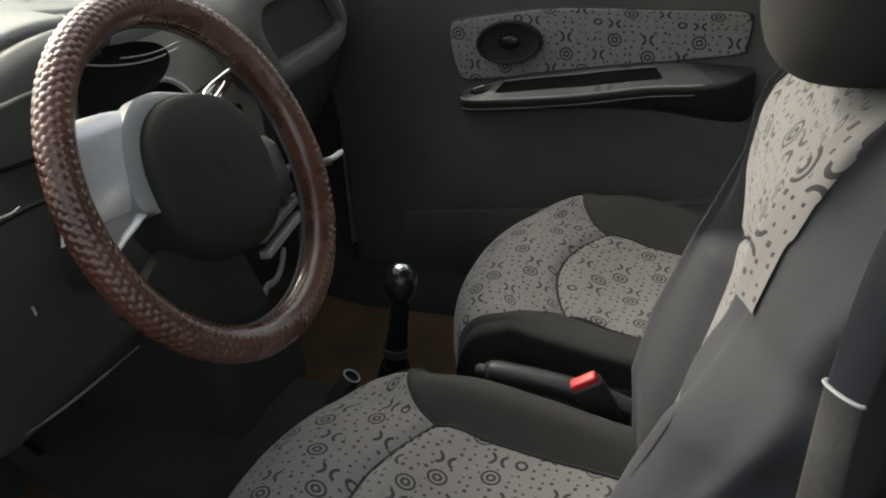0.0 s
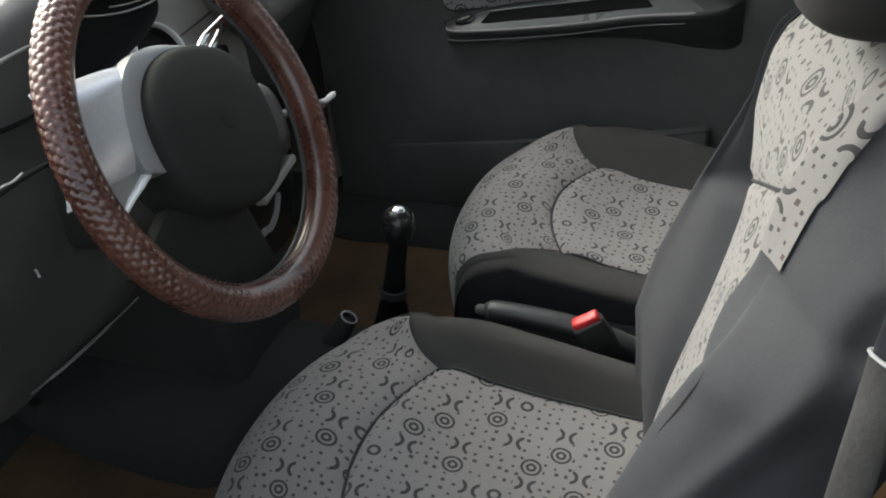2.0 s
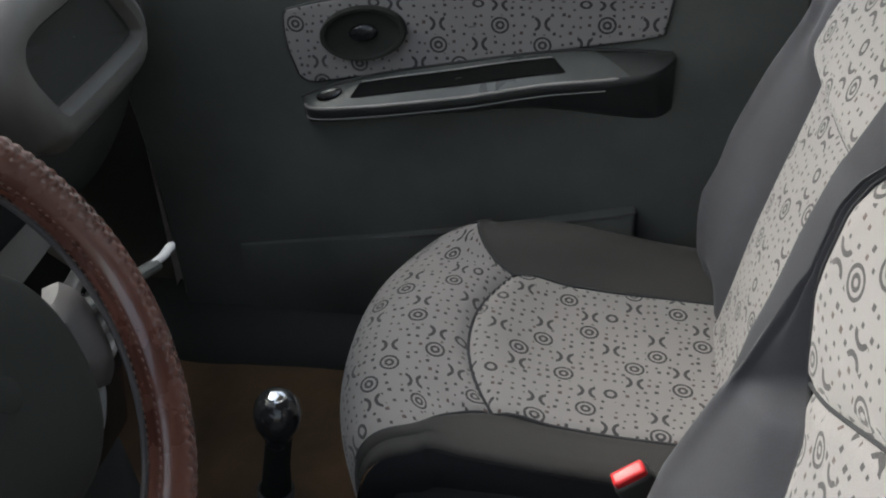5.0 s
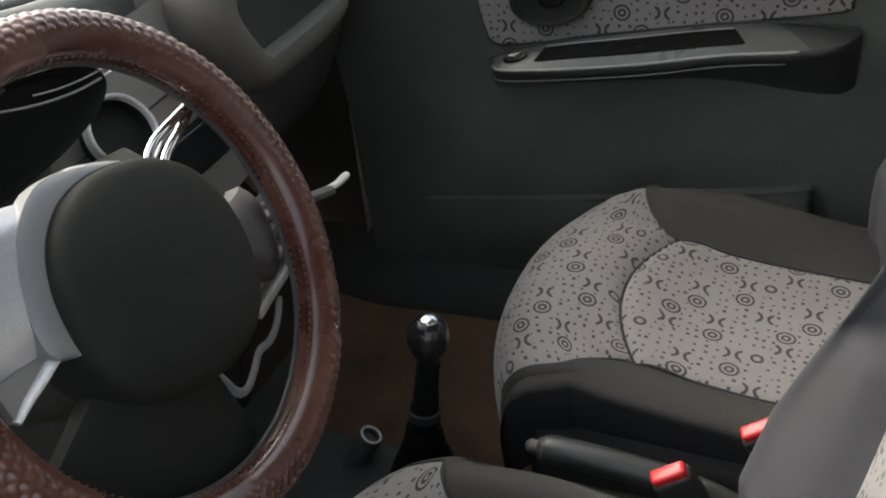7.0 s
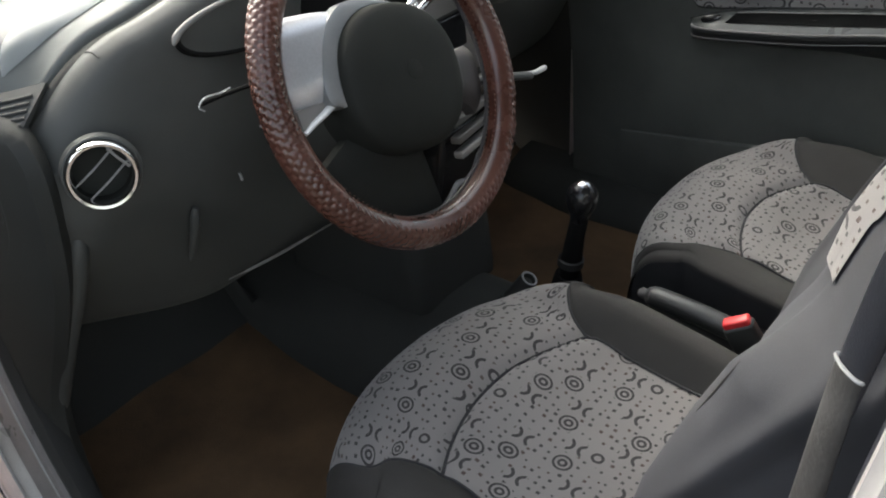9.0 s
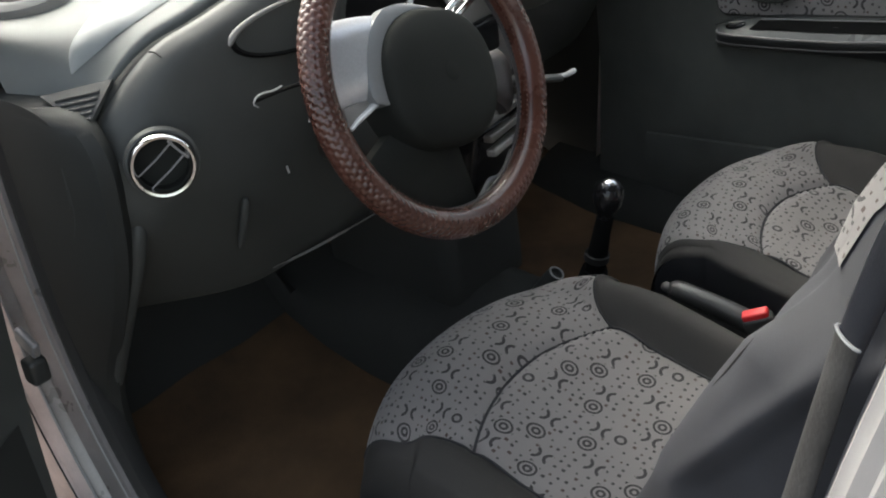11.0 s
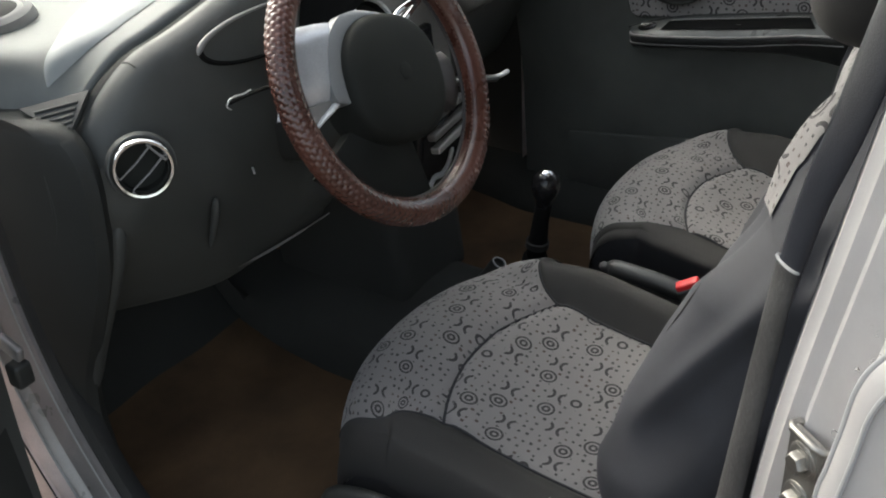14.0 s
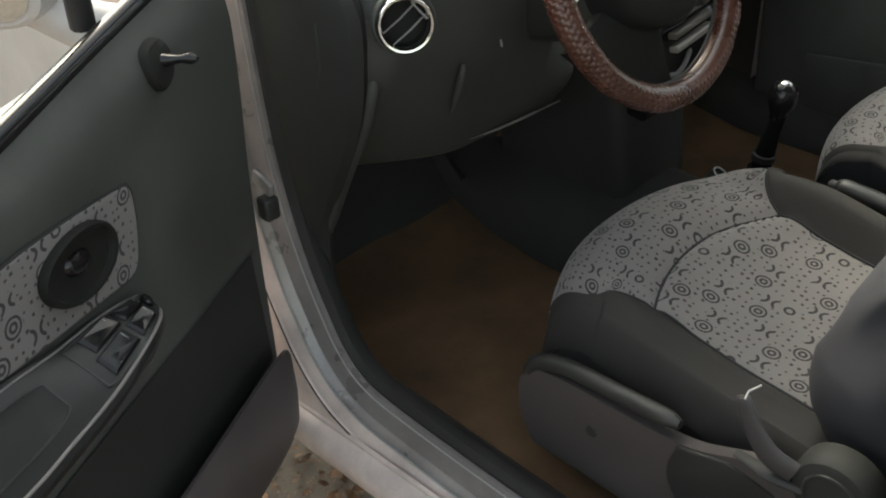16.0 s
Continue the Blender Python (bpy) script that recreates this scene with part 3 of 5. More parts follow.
def seat(cx, dy, half, lift_left, lift_right, name, label, door_side, rear_print, front_print):
    st = thing(name, (cx, -0.1 + dy, 0.36), label, "car seat", "front seats")
    cu = Cushion(cx, dy, half, lift_left, lift_right)
    vs = np.concatenate([np.linspace(0, 0.3, 44, endpoint=False), np.linspace(0.3, 0.72, 64, endpoint=False), np.linspace(0.72, 1, 24)])
    length = [0.0]
    for a, b in zip(vs[:-1], vs[1:]):
        length.append(length[-1] + float(np.linalg.norm(cu.at(0, b) - cu.at(0, a))))
    # where the print begins on the rear and on the front piece of cloth: (dx, y) of one pair of arcs
    ys = [cu.at(0, v)[0] for v in vs[:90]]
    rear_u, rear_v = rear_print[0], float(np.interp(rear_print[1], ys, length[:90])) + 0.0139
    front_u, front_v = front_print[0], float(np.interp(front_print[1], ys, length[:90])) + 0.0139
    rings, uvs = [], []
    for s, ln in zip(vs, length):
        r, u = [], []
        edge_y = cu.at(0.12, s)[0]
        for k in np.linspace(-1, 1, 45):
            dx = k * cu.width(edge_y, 1 if k > 0 else -1)
            y, z = cu.at(dx, s)
            e = math.exp(-((1 - abs(k)) / 0.035) ** 2)
            r.append(Vector((cx + dx, y + dy, z + cu.relief(dx, y) - 0.004 * e)))
            u.append((dx - rear_u, rear_v - ln))
        rings.append(r)
        uvs.append(u)
    cloth = loft(rings, False, uv=uvs)
    lay = cloth.loops.layers.uv.active
    for f in cloth.faces:
        c = f.calc_center_median()
        if c.y - dy > cu.seam(c.x - cx):
            for lp in f.loops:
                lp[lay].uv = (lp[lay].uv[0] + rear_u - front_u, lp[lay].uv[1] + front_v - rear_v)
    part("seat_cushion", cloth, M_PRINT, st, "light grey cloth printed with rings, arcs and ticks")
    for sgn in (-1, 1):
        hem = (0.066 if sgn == door_side else 0.034) if cx < 0 else 0.014
        rings, skirt = [], []
        wide = 0.186 if cx > 0 and sgn < 0 else 0.222
        for s in vs:
            w = cu.width(cu.at(0.12, s)[0], sgn)
            pts = []
            for f in (0.0, 0.10, 0.25, 0.42, 0.58, 0.74, 0.88, 1.0):
                dx = w + (max(wide, w + 0.010) - w) * f
                y, z = cu.at(dx, s)
                pts.append((dx, y, z + cu.relief(sgn * dx, y) - 0.004 * (f == 0) - 0.006 * f ** 3))
            rim, y, z = pts[-1]
            for dx, dn in ((0.008, 0.27 * hem), (0.012, 0.64 * hem), (0.013, hem)):
                pts.append((rim + dx, y, z - dn))
            sm = smooth_line(pts, 22)
            rings.append([Vector((cx + sgn * q[0], q[1] + dy, max(q[2], 0.40))) for q in sm])
            e = sm[-1]
            skirt.append([Vector((cx + sgn * (e[0] + o), e[1] + dy - 0.004, max(e[2] - d, 0.385))) for o, d in ((0.0, -0.003), (-0.001, 0.004), (-0.006, 0.03), (-0.012, 0.07), (-0.016, 0.12))])
        part("bolster", loft(rings, False), M_GREY, st, "dark grey cloth side bolster")
        part("skirt", loft(skirt, False), M_SKIRT, st, "black lower seat cover")
        pts = []
        for s in np.linspace(0.02, 0.74, 70):
            w = cu.width(cu.at(0.12, s)[0], sgn)
            y, z = cu.at(w, s)
            pts.append((cx + sgn * w, y + dy, z + cu.relief(sgn * w, y) - 0.002))
        part("seam", tube(pts, 0.0019, 6), M_SKIRT, st, "dark stitched seam")
    part("seam", tube([(cx + dx, cu.seam(dx) + dy, cu.top(dx, cu.seam(dx)) + cu.relief(dx, cu.seam(dx)) + 0.0012) for dx in np.linspace(-half, half, 41)], 0.0021, 6), M_SKIRT, st, "dark stitched seam")
    part("seat_pan", rbox((0.40, 0.46, 0.14), 0.03, pose(cx, -0.10 + dy, 0.47)), M_SKIRT, st, "black seat pan")
    for sgn in (-1, 1):
        part("seat_rail", rbox((0.036, 0.50, 0.07), 0.006, pose(cx + sgn * 0.17, -0.10 + dy, 0.372)), M_BLACK, st, "black slide rail")

    # backrest
    crest_line = [(0.555, -0.245), (0.62, -0.218), (0.70, -0.212), (0.78, -0.232), (0.88, -0.272), (0.96, -0.308), (1.04, -0.345), (1.10, -0.382), (1.14, -0.41)]
    cz, cy = [q[0] for q in crest_line], [q[1] for q in crest_line]

    def shape(z):
        yb = float(np.interp(z, cz, cy))
        up = step(0.885, 0.935, z)
        yp = (1 - up) * (-0.325 - 0.27 * (z - 0.888)) + up * (yb - 0.018)
        if cx < 0:
            yp = float(np.interp(z, (0.55, 0.80, 0.888, 0.912, 0.96, 0.98, 1.022, 1.05, 1.10, 1.14), (-0.234, -0.302, -0.3225, -0.3195, -0.3175, -0.319, -0.326, -0.335, -0.372, -0.405)))
            yb = max(yb, yp + 0.004)
        W = 0.244 - 0.030 * step(0.70, 0.55, z) - 0.018 * step(0.80, 1.00, z) - 0.045 * step(1.00, 1.14, z) ** 1.3
        hp = float(np.interp(z, (0.55, 0.75, 0.87, 0.888, 0.96, 1.03, 1.09, 1.14), (0.085, 0.097, 0.150, 0.185, 0.195, 0.187, 0.162, 0.138) if cx < 0 else (0.122, 0.132, 0.156, 0.160, 0.182, 0.180, 0.160, 0.138)))
        return min(yb, yp + 0.10), yp, W, hp

    levels = [(z, 1.0) for z in np.linspace(0.545, 1.085, 110)] + [(1.085 + 0.05 * math.sin(a), max(math.cos(a), 0.02) ** 0.55) for a in np.linspace(0.1, math.pi / 2, 9)]

    def press(z, dx, hp):
        """Soft padding of the middle panel and the cross seam at two heights."""
        f = 0.016 * (1 - (dx / hp) ** 2) * math.exp(-((z - 0.74) / 0.12) ** 2)
        if cx < 0:
            f -= 0.028 * min(max((0.187 - dx) / 0.2, 0), 1.2) * step(0.88, 0.95, z) * step(1.14, 1.06, z)
        else:
            f += 0.010 * (1 - (dx / hp) ** 2) * math.exp(-((z - 1.0) / 0.09) ** 2)
        return f - 0.008 * math.exp(-((z - cross(dx, hp)) / 0.006) ** 2)

    def cross(dx, hp):
        """Height of the cross seam; on the driver's seat it climbs towards the door."""
        return 0.885 + 0.488 * (0.187 - dx) if cx < 0 else 0.892 + 0.03 * (dx / hp) ** 2

    def near(hp, z):
        """The middle panel ends earlier on the side of the shoulder strip."""
        return hp - (hp - 0.113) * step(0.88, 0.97, z) if cx < 0 else 0.72 * hp

    def shrink(p, z, q, yb):
        yc = yb - 0.085
        return Vector((cx + p[0] * q, yc + (p[1] - yc) * q + dy, z))

    rings, uvs = [], []
    for z, q in levels:
        yb, yp, W, hp = shape(z)
        r, u = [], []
        for k in np.linspace(-1, 1, 37):
            dx = k * (near(hp, z) if k * door_side > 0 else hp)
            e = math.exp(-((1 - abs(k)) / 0.04) ** 2)
            r.append(shrink((dx, yp + press(z, dx, hp) - 0.004 * e), z, q, yb))
            u.append((0.2463 - dx if cx < 0 else dx + 9.71 + cx * 5, z + 0.0083 * (cx < 0) + (1 - q) * 0.05))
        rings.append(r)
        uvs.append(u)
    part("backrest", loft(rings, False, uv=uvs), M_PRINT, st, "light grey cloth printed with rings, arcs and ticks")
    for sgn in (-1, 1):
        rings, uvs = [], []
        for z, q in levels:
            yb, yp, W, hp = shape(z)
            if sgn == door_side:
                yb -= 0.012 * step(0.64, 0.76, z) * step(1.02, 0.92, z)
                yp = min(yp, yb - 0.004)
                cr = max(W - 0.046, hp + 0.004)
                hp = near(hp, z)
            else:
                yb += 0.02 * step(0.74, 0.98, z) * (cx > 0)
                cr = max(W - 0.046, hp + 0.004)
            pts = [(hp, yp - 0.004), (hp + 0.25 * (cr - hp), yp + 0.45 * (yb - yp)), (cr - 0.25 * (cr - hp), yb - 0.010), (cr, yb), (W - 0.018, yb - 0.024), (W - 0.002, yb - 0.066), (W + 0.002, yb - 0.105), (W - 0.012, yb - 0.145), (W - 0.06, yb - 0.165), (0.10, yb - 0.170), (0.0, yb - 0.172)]
            if sgn == door_side and cx < 0:
                # the rolled shoulder: a narrow printed face, then back round to the cover
                up = step(0.93, 0.99, z)
                ys = float(np.interp(z, (0.93, 0.985, 1.037, 1.07, 1.117, 1.14), (-0.330, -0.340, -0.351, -0.365, -0.391, -0.405)))
                yr = float(np.interp(z, (0.93, 1.0, 1.043, 1.10, 1.14), (-0.345, -0.360, -0.373, -0.396, -0.415)))
                roll = [(hp, ys - 0.006), (hp + 0.006, ys), (hp + 0.020, 0.6 * ys + 0.4 * yr), (hp + 0.034, yr), (W - 0.042, yr - 0.022), (W - 0.010, yr - 0.056)] + pts[6:]
                pts = [(a[0] + (b[0] - a[0]) * up, a[1] + (b[1] - a[1]) * up) for a, b in zip(pts, roll)]
            sm = smooth_line(pts, 111)
            ring = []
            for i, p in enumerate(sm):
                fold = 0.0
                if sgn == door_side and 25 < i < 80:
                    a = p[1] - yb
                    t = (z - 0.80) * 6.0 + a * 14.0
                    fold = 0.0065 * math.sin(t * 2.2 + 0.6 * math.sin(z * 9)) * math.sin((i - 25) / 55 * math.pi) * step(0.62, 0.80, z) * step(1.09, 0.98, z)
                    fold += 0.008 * math.exp(-((a + 0.055 + (z - 0.9) * 0.25) / 0.014) ** 2) * step(0.74, 0.86, z) * step(1.08, 1.02, z)
                ring.append(shrink((sgn * (p[0] + fold), p[1] + 0.5 * fold), z, q, yb))
            rings.append(ring)
        part("back_cover", loft(rings, False), M_COVER, st, "blue-grey cloth back cover with loose folds")
        pts = [rings[i][0] + Vector((0, 0.001, 0)) for i in range(2, len(rings) - 4)]
        part("seam", tube(pts, 0.0014, 6), M_SKIRT, st, "dark stitched seam")
        if sgn == door_side and cx < 0:
            # a seam runs down from the strip
            for name, zs, ys, rad, mat, lab in (("seam", (0.88, 0.904, 0.931, 0.961, 0.989, 1.018), (-0.287, -0.299, -0.311, -0.323, -0.335, -0.350), 0.0013, M_GREY, "dark stitched seam"),):
                pts = []
                for ring in rings:
                    if not zs[0] <= ring[0].z <= zs[-1]:
                        continue
                    y = float(np.interp(ring[0].z, zs, ys))
                    for a, b in zip(ring[33:80], ring[34:81]):
                        if a.y >= y > b.y:
                            pts.append(a.lerp(b, (a.y - y) / (a.y - b.y)))
                            break
                if len(pts) > 4:
                    n = len(pts)
                    part(name, tube(pts, [rad * min(1, 0.2 + k / 5, 0.2 + (n - 1 - k) / 5) for k in range(n)], 8), mat, st, lab)
        if sgn == door_side:
            # the printed strip that wraps the shoulder on the door's side
            strip, uvs = [], []
            for (z, q), ring in zip(levels, rings):
                if z < (0.992 if cx < 0 else 0.998):
                    continue
                run = [0.0]
                for a, b in zip(ring[:-1], ring[1:]):
                    run.append(run[-1] + (b - a).length)
                last = min(60, max(6, sum(1 for w in run if w < 0.046))) if cx < 0 else 40
                row = []
                for k in np.linspace(1 if cx < 0 else 2, last - 1, 38):
                    i = int(k)
                    p = ring[i].lerp(ring[i + 1], k - i)
                    row.append(p + (p - Vector((cx + sgn * 0.12, p.y - 0.06, z))).normalized() * 0.0025)
                strip.append(row)
                run = [0.0]
                for a, b in zip(row[:-1], row[1:]):
                    run.append(run[-1] + (b - a).length)
                uvs.append([(5.405 + r, z) for r in run])
            part("shoulder_strip", loft(strip, False, uv=uvs), M_PRINT, st, "printed cloth shoulder strip")
    hp = shape(0.89)[3]
    part("seam", tube([(cx + dx, shape(cross(dx, hp))[1] + press(cross(dx, hp), dx, hp) + dy + 0.0045, cross(dx, hp)) for dx in np.linspace(-0.113 if cx < 0 else -hp, hp, 31)], 0.0016 if cx < 0 else 0.0028, 6), M_SKIRT, st, "dark stitched seam")
    for sgn in (-1, 1):
        part("headrest_post", tube([(cx + sgn * 0.05, -0.452 + dy, 1.08), (cx + sgn * 0.05, -0.455 + dy, 1.17)], 0.006, 10), M_CHROME, st, "chrome headrest post")
    rings = []
    for v in np.linspace(0.0, 1, 26):
        a = math.pi * v
        w, d = 0.118 * math.sin(a) ** 0.5 + 0.002, 0.080 * math.sin(a) ** 0.6 + 0.002
        zc = 1.225 - 0.100 * math.cos(a)
        rings.append([Vector((cx + w * math.copysign(abs(math.cos(t)) ** 0.75, math.cos(t)), -0.420 + dy - 0.25 * (zc - 1.22) + d * math.copysign(abs(math.sin(t)) ** 0.85, math.sin(t)), zc)) for t in np.linspace(0, 2 * math.pi, 37)[:-1]])
    part("headrest", loft(rings), M_GREY, st, "dark grey cloth headrest")
    return st


SEAT_D, SEAT_P = -0.287, 0.287
driver_seat = seat(SEAT_D, 0.0, 0.153, 0.012, 0.046, "driver_seat", "light grey printed cloth driver's seat with dark grey bolsters", -1, (0.072, 0.038), (-0.049, 0.061))
passenger_seat = seat(SEAT_P, -0.086, 0.134, 0.006, 0.046, "passenger_seat", "light grey printed cloth passenger seat with dark grey bolsters", 1, (0.020, 0.025), (0.054, 0.064))


def torus_ring(R, r, m, n=40, k=8):
    return tube([m @ Vector((R * math.cos(a), R * math.sin(a), 0)) for a in np.linspace(0, 2 * math.pi, n + 1)[:-1]], r, k, 1.0, m.to_3x3() @ Vector((0, 0, 1)), closed=True)


# plastic side shield, recliner and levers of the driver's seat
SH = Matrix(((0, 0, -1, -0.545), (-1, 0, 0, 0), (0, 1, 0, 0), (0, 0, 0, 1)))


def side(poly):
    """(y, z) of the car to the shield's own plane."""
    return [(-y, z) for y, z in poly]


shield = smooth_line([(0.112, 0.38), (0.136, 0.43), (0.138, 0.485), (0.118, 0.515), (0.07, 0.527), (0.0, 0.531), (-0.08, 0.535), (-0.14, 0.545), (-0.22, 0.58), (-0.30, 0.60), (-0.34, 0.56), (-0.34, 0.44), (-0.32, 0.385)], 60)
sp = part("side_shield", slab(side(shield), 0.018, SH, 0.007, 3), M_SHIELD, driver_seat, "grey plastic side shield")
# hole and recess stand proud of the shield; their shade is painted black
part("screw_hole", lathe([(0, 0.0188), (0.006, 0.0188), (0.0085, 0.0192), (0.0095, 0.0185), (0.0095, 0.012), (0, 0.012)], SH @ pose(-0.013, 0.472, 0), 18), M_BLACK, sp, "black disc for the shade in a screw hole")
part("recess", slab(side(smooth_line([(-0.115, 0.535), (-0.105, 0.49), (-0.125, 0.45), (-0.17, 0.43), (-0.23, 0.44), (-0.27, 0.49), (-0.25, 0.54), (-0.18, 0.555)], 40)), 0.0215, SH, 0.002), M_RUBBER, sp, "dark slab for the shade of the recliner recess")
part("recliner_knob", lathe([(0, 0.034), (0.036, 0.034), (0.043, 0.032), (0.047, 0.026), (0.049, 0.015), (0.049, 0.0), (0, 0)], SH @ pose(0.305, 0.600, 0), 28), M_KICK, driver_seat, "dark recliner knob")
part("knob_ring", torus_ring(0.030, 0.0016, SH @ pose(0.305, 0.600, 0.0345)), M_BLACK, driver_seat)
part("shield_rim", tube(smooth_line([(-0.552, 0.128, 0.500), (-0.554, 0.108, 0.528), (-0.555, 0.06, 0.546), (-0.555, -0.02, 0.553), (-0.555, -0.11, 0.560)], 24), [0.006] + [0.012] * 22 + [0.006], 12), M_BLACK, sp, "black rounded upper rim")
lever = part("recliner_lever", tube(smooth_line([(-0.575, -0.262, 0.606), (-0.580, -0.236, 0.616), (-0.582, -0.214, 0.640), (-0.582, -0.198, 0.668), (-0.580, -0.194, 0.676)], 18), [0.016] * 6 + list(np.linspace(0.015, 0.009, 11)) + [0.006], 12, 0.40, (1, 0, 0)), M_TRIM, driver_seat, "grey flat-bladed recliner lever")
part("lever_edge", tube([(-0.586, -0.199, 0.678), (-0.576, -0.197, 0.681), (-0.562, -0.203, 0.684)], 0.0012, 6), M_COLLAR, lever, "pale edge at the lever tip")
part("height_lever", tube([(-0.572, -0.275, 0.590), (-0.578, -0.235, 0.588), (-0.580, -0.196, 0.594)], [0.011, 0.010, 0.006], 12, 0.5), M_RUBBER, driver_seat, "black height lever")


# ---- steering wheel ----
WHEEL_C, WHEEL_TILT = Vector((-0.288, 0.176, 0.983)), 0.444
WHEEL = frame_at(WHEEL_C, (0.025, -math.cos(WHEEL_TILT), math.sin(WHEEL_TILT)))
wheel = thing("leather_steering_wheel", WHEEL_C, "car steering wheel in a stitched brown scale-leather cover", "steering wheel")
R_RIM, R_TUBE = 0.1725, 0.0172


def torus(R, r, m, n=220, k=30, relief=None):
    rings = []
    for i in range(n + 1):
        a = 2 * math.pi * i / n
        ring = []
        for j in range(k):
            b = 2 * math.pi * j / k
            rr = r + (relief(a, b) if relief else 0)
            ring.append(m @ Vector(((R + rr * math.cos(b)) * math.cos(a), (R + rr * math.cos(b)) * math.sin(a), rr * math.sin(b))))
        rings.append(ring)
    bm = loft(rings, True, False)
    bmesh.ops.remove_doubles(bm, verts=bm.verts, dist=1e-6)
    return bm


N_SCALE = 2 * round(math.pi * R_RIM / 0.0092)


def scales(a, b):
    """Embossed scales in staggered rows; plain on the inner side, where the seam runs."""
    u, v = a / (2 * math.pi) * N_SCALE, b / (2 * math.pi) * 16
    best = 9.0
    for row in (math.floor(v), math.floor(v) + 1):
        uu = u - 0.5 * (row % 2)
        best = min(best, (uu - round(uu)) ** 2 * 1.1 + (v - row) ** 2 * 0.75)
    inner = step(1.55, 2.05, abs((b + math.pi) % (2 * math.pi) - math.pi))
    lump = max(0.0, 1 - best / 0.30) ** 0.6
    return (0.0021 * lump - 0.0008) * (1 - inner) - 0.0012 * math.exp(-((abs((b + math.pi) % (2 * math.pi) - math.pi) - math.pi) / 0.12) ** 2)


part("rim_cover", torus(R_RIM, R_TUBE, WHEEL, 930, 72, scales), M_LEATHER, wheel, "glossy brown scale-embossed leather cover", angle=80)
st_bm = bmesh.new()
for i in range(150):
    a = 2 * math.pi * i / 150
    for off in (0.30, -0.30):
        b = math.pi + off
        r = R_TUBE + 0.0004
        p = WHEEL @ Vector(((R_RIM + r * math.cos(b)) * math.cos(a), (R_RIM + r * math.cos(b)) * math.sin(a), r * math.sin(b)))
        bmesh.ops.create_cube(st_bm, size=1, matrix=Matrix.Translation(p) @ WHEEL.to_3x3().to_4x4() @ pose(0, 0, 0, 0, 0, math.degrees(a)) @ pose(0, 0, 0, 0, math.degrees(-off), 25) @ Matrix.Diagonal((0.0010, 0.0030, 0.0010, 1)))
tagged(part("stitching", st_bm, M_THREAD, wheel, "pale thread stitches", smooth=False), kind="stuff")
TURNED = WHEEL @ pose(0, 0, 0, 0, 0, -14)
pad = [(0.088 * math.copysign(abs(math.cos(t)) ** 0.85, math.cos(t)), 0.082 * math.copysign(abs(math.sin(t)) ** 0.9, math.sin(t)) - 0.004) for t in np.linspace(0, 2 * math.pi, 49)[:-1]]
rings = []
for q, h in ((0.98, -0.040), (1.0, -0.015), (1.0, 0.006), (0.985, 0.014), (0.95, 0.0195), (0.88, 0.0235), (0.75, 0.027), (0.5, 0.030), (0.25, 0.031), (0.03, 0.0312)):
    rings.append([TURNED @ Vector((x * q, y * q, h)) for x, y in pad])
hub = part("hub_pad", loft(rings), M_HUB, wheel, "black airbag hub pad")
part("emblem", lathe([(0, 0.0325), (0.008, 0.0322), (0.011, 0.0315), (0.011, 0.030), (0, 0.030)], TURNED, 24), M_HUB, hub, "dull round emblem")
part("pad_split", tube([TURNED @ Vector((x, -0.052 - 0.004 * math.cos(x * 40), 0.0262 - 1.2 * x * x)) for x in np.linspace(-0.045, 0.045, 16)], 0.0012, 6), M_RUBBER, hub)


def spoke(a0, a1, r0, r1, h0, h1, mat, label, bulge=0.010, wide=0.0):
    """A curved plate between two angles, from the hub's edge out to the rim; wide: degrees by which its upper side flares at the hub."""
    rings = []
    for f in np.linspace(0, 1, 9):
        r, h = r0 + (r1 - r0) * f, h0 + (h1 - h0) * f + bulge * math.sin(math.pi * f)
        top = [TURNED @ Vector((r * math.cos(radians(a)), r * math.sin(radians(a)), h - 0.012 * abs(2 * g - 1) ** 4)) for g, a in zip(np.linspace(0, 1, 13), np.linspace(a0 - wide * (1 - f) ** 1.6, a1, 13))]
        low = [p - TURNED.to_3x3() @ Vector((0, 0, 0.016)) for p in top[::-1]]
        rings.append(top + low)
    return part("spoke", loft(rings), mat, wheel, label)


sl = spoke(152, 189, 0.092, 0.165, 0.004, -0.014, M_SILVER, "satin silver spoke", 0.004, 26)
# silver like the other spoke; its shade is put into a dull grey
sr = spoke(-20, 10, 0.084, 0.160, 0.0, -0.020, M_TRIM, "silver spoke with its shade in a dull grey")


def collar(a0, a1, mat, parent):
    """A smooth band that hugs the hub pad's edge between two angles."""
    rings = []
    for f in np.linspace(0, 1, 28):
        a = radians(a0 + (a1 - a0) * f)
        x, y = 0.088 * math.copysign(abs(math.cos(a)) ** 0.85, math.cos(a)), 0.082 * math.copysign(abs(math.sin(a)) ** 0.9, math.sin(a)) - 0.004
        w = 0.0155 * min(1, f * 3.0) ** 0.8 * min(1, (1 - f) * 12) ** 0.5 + 0.001
        out = Vector((x, y, 0)).normalized()
        rings.append([TURNED @ (Vector((x, y, h)) + out * o * w) for o, h in ((-0.1, 0.007), (0.03, 0.0085), (0.3, 0.0080), (0.75, 0.0055), (1.0, 0.0025), (1.02, -0.012), (-0.1, -0.014))])
    return part("spoke_collar", loft(rings), mat, parent, "grey collar, darker on the shaded spoke")


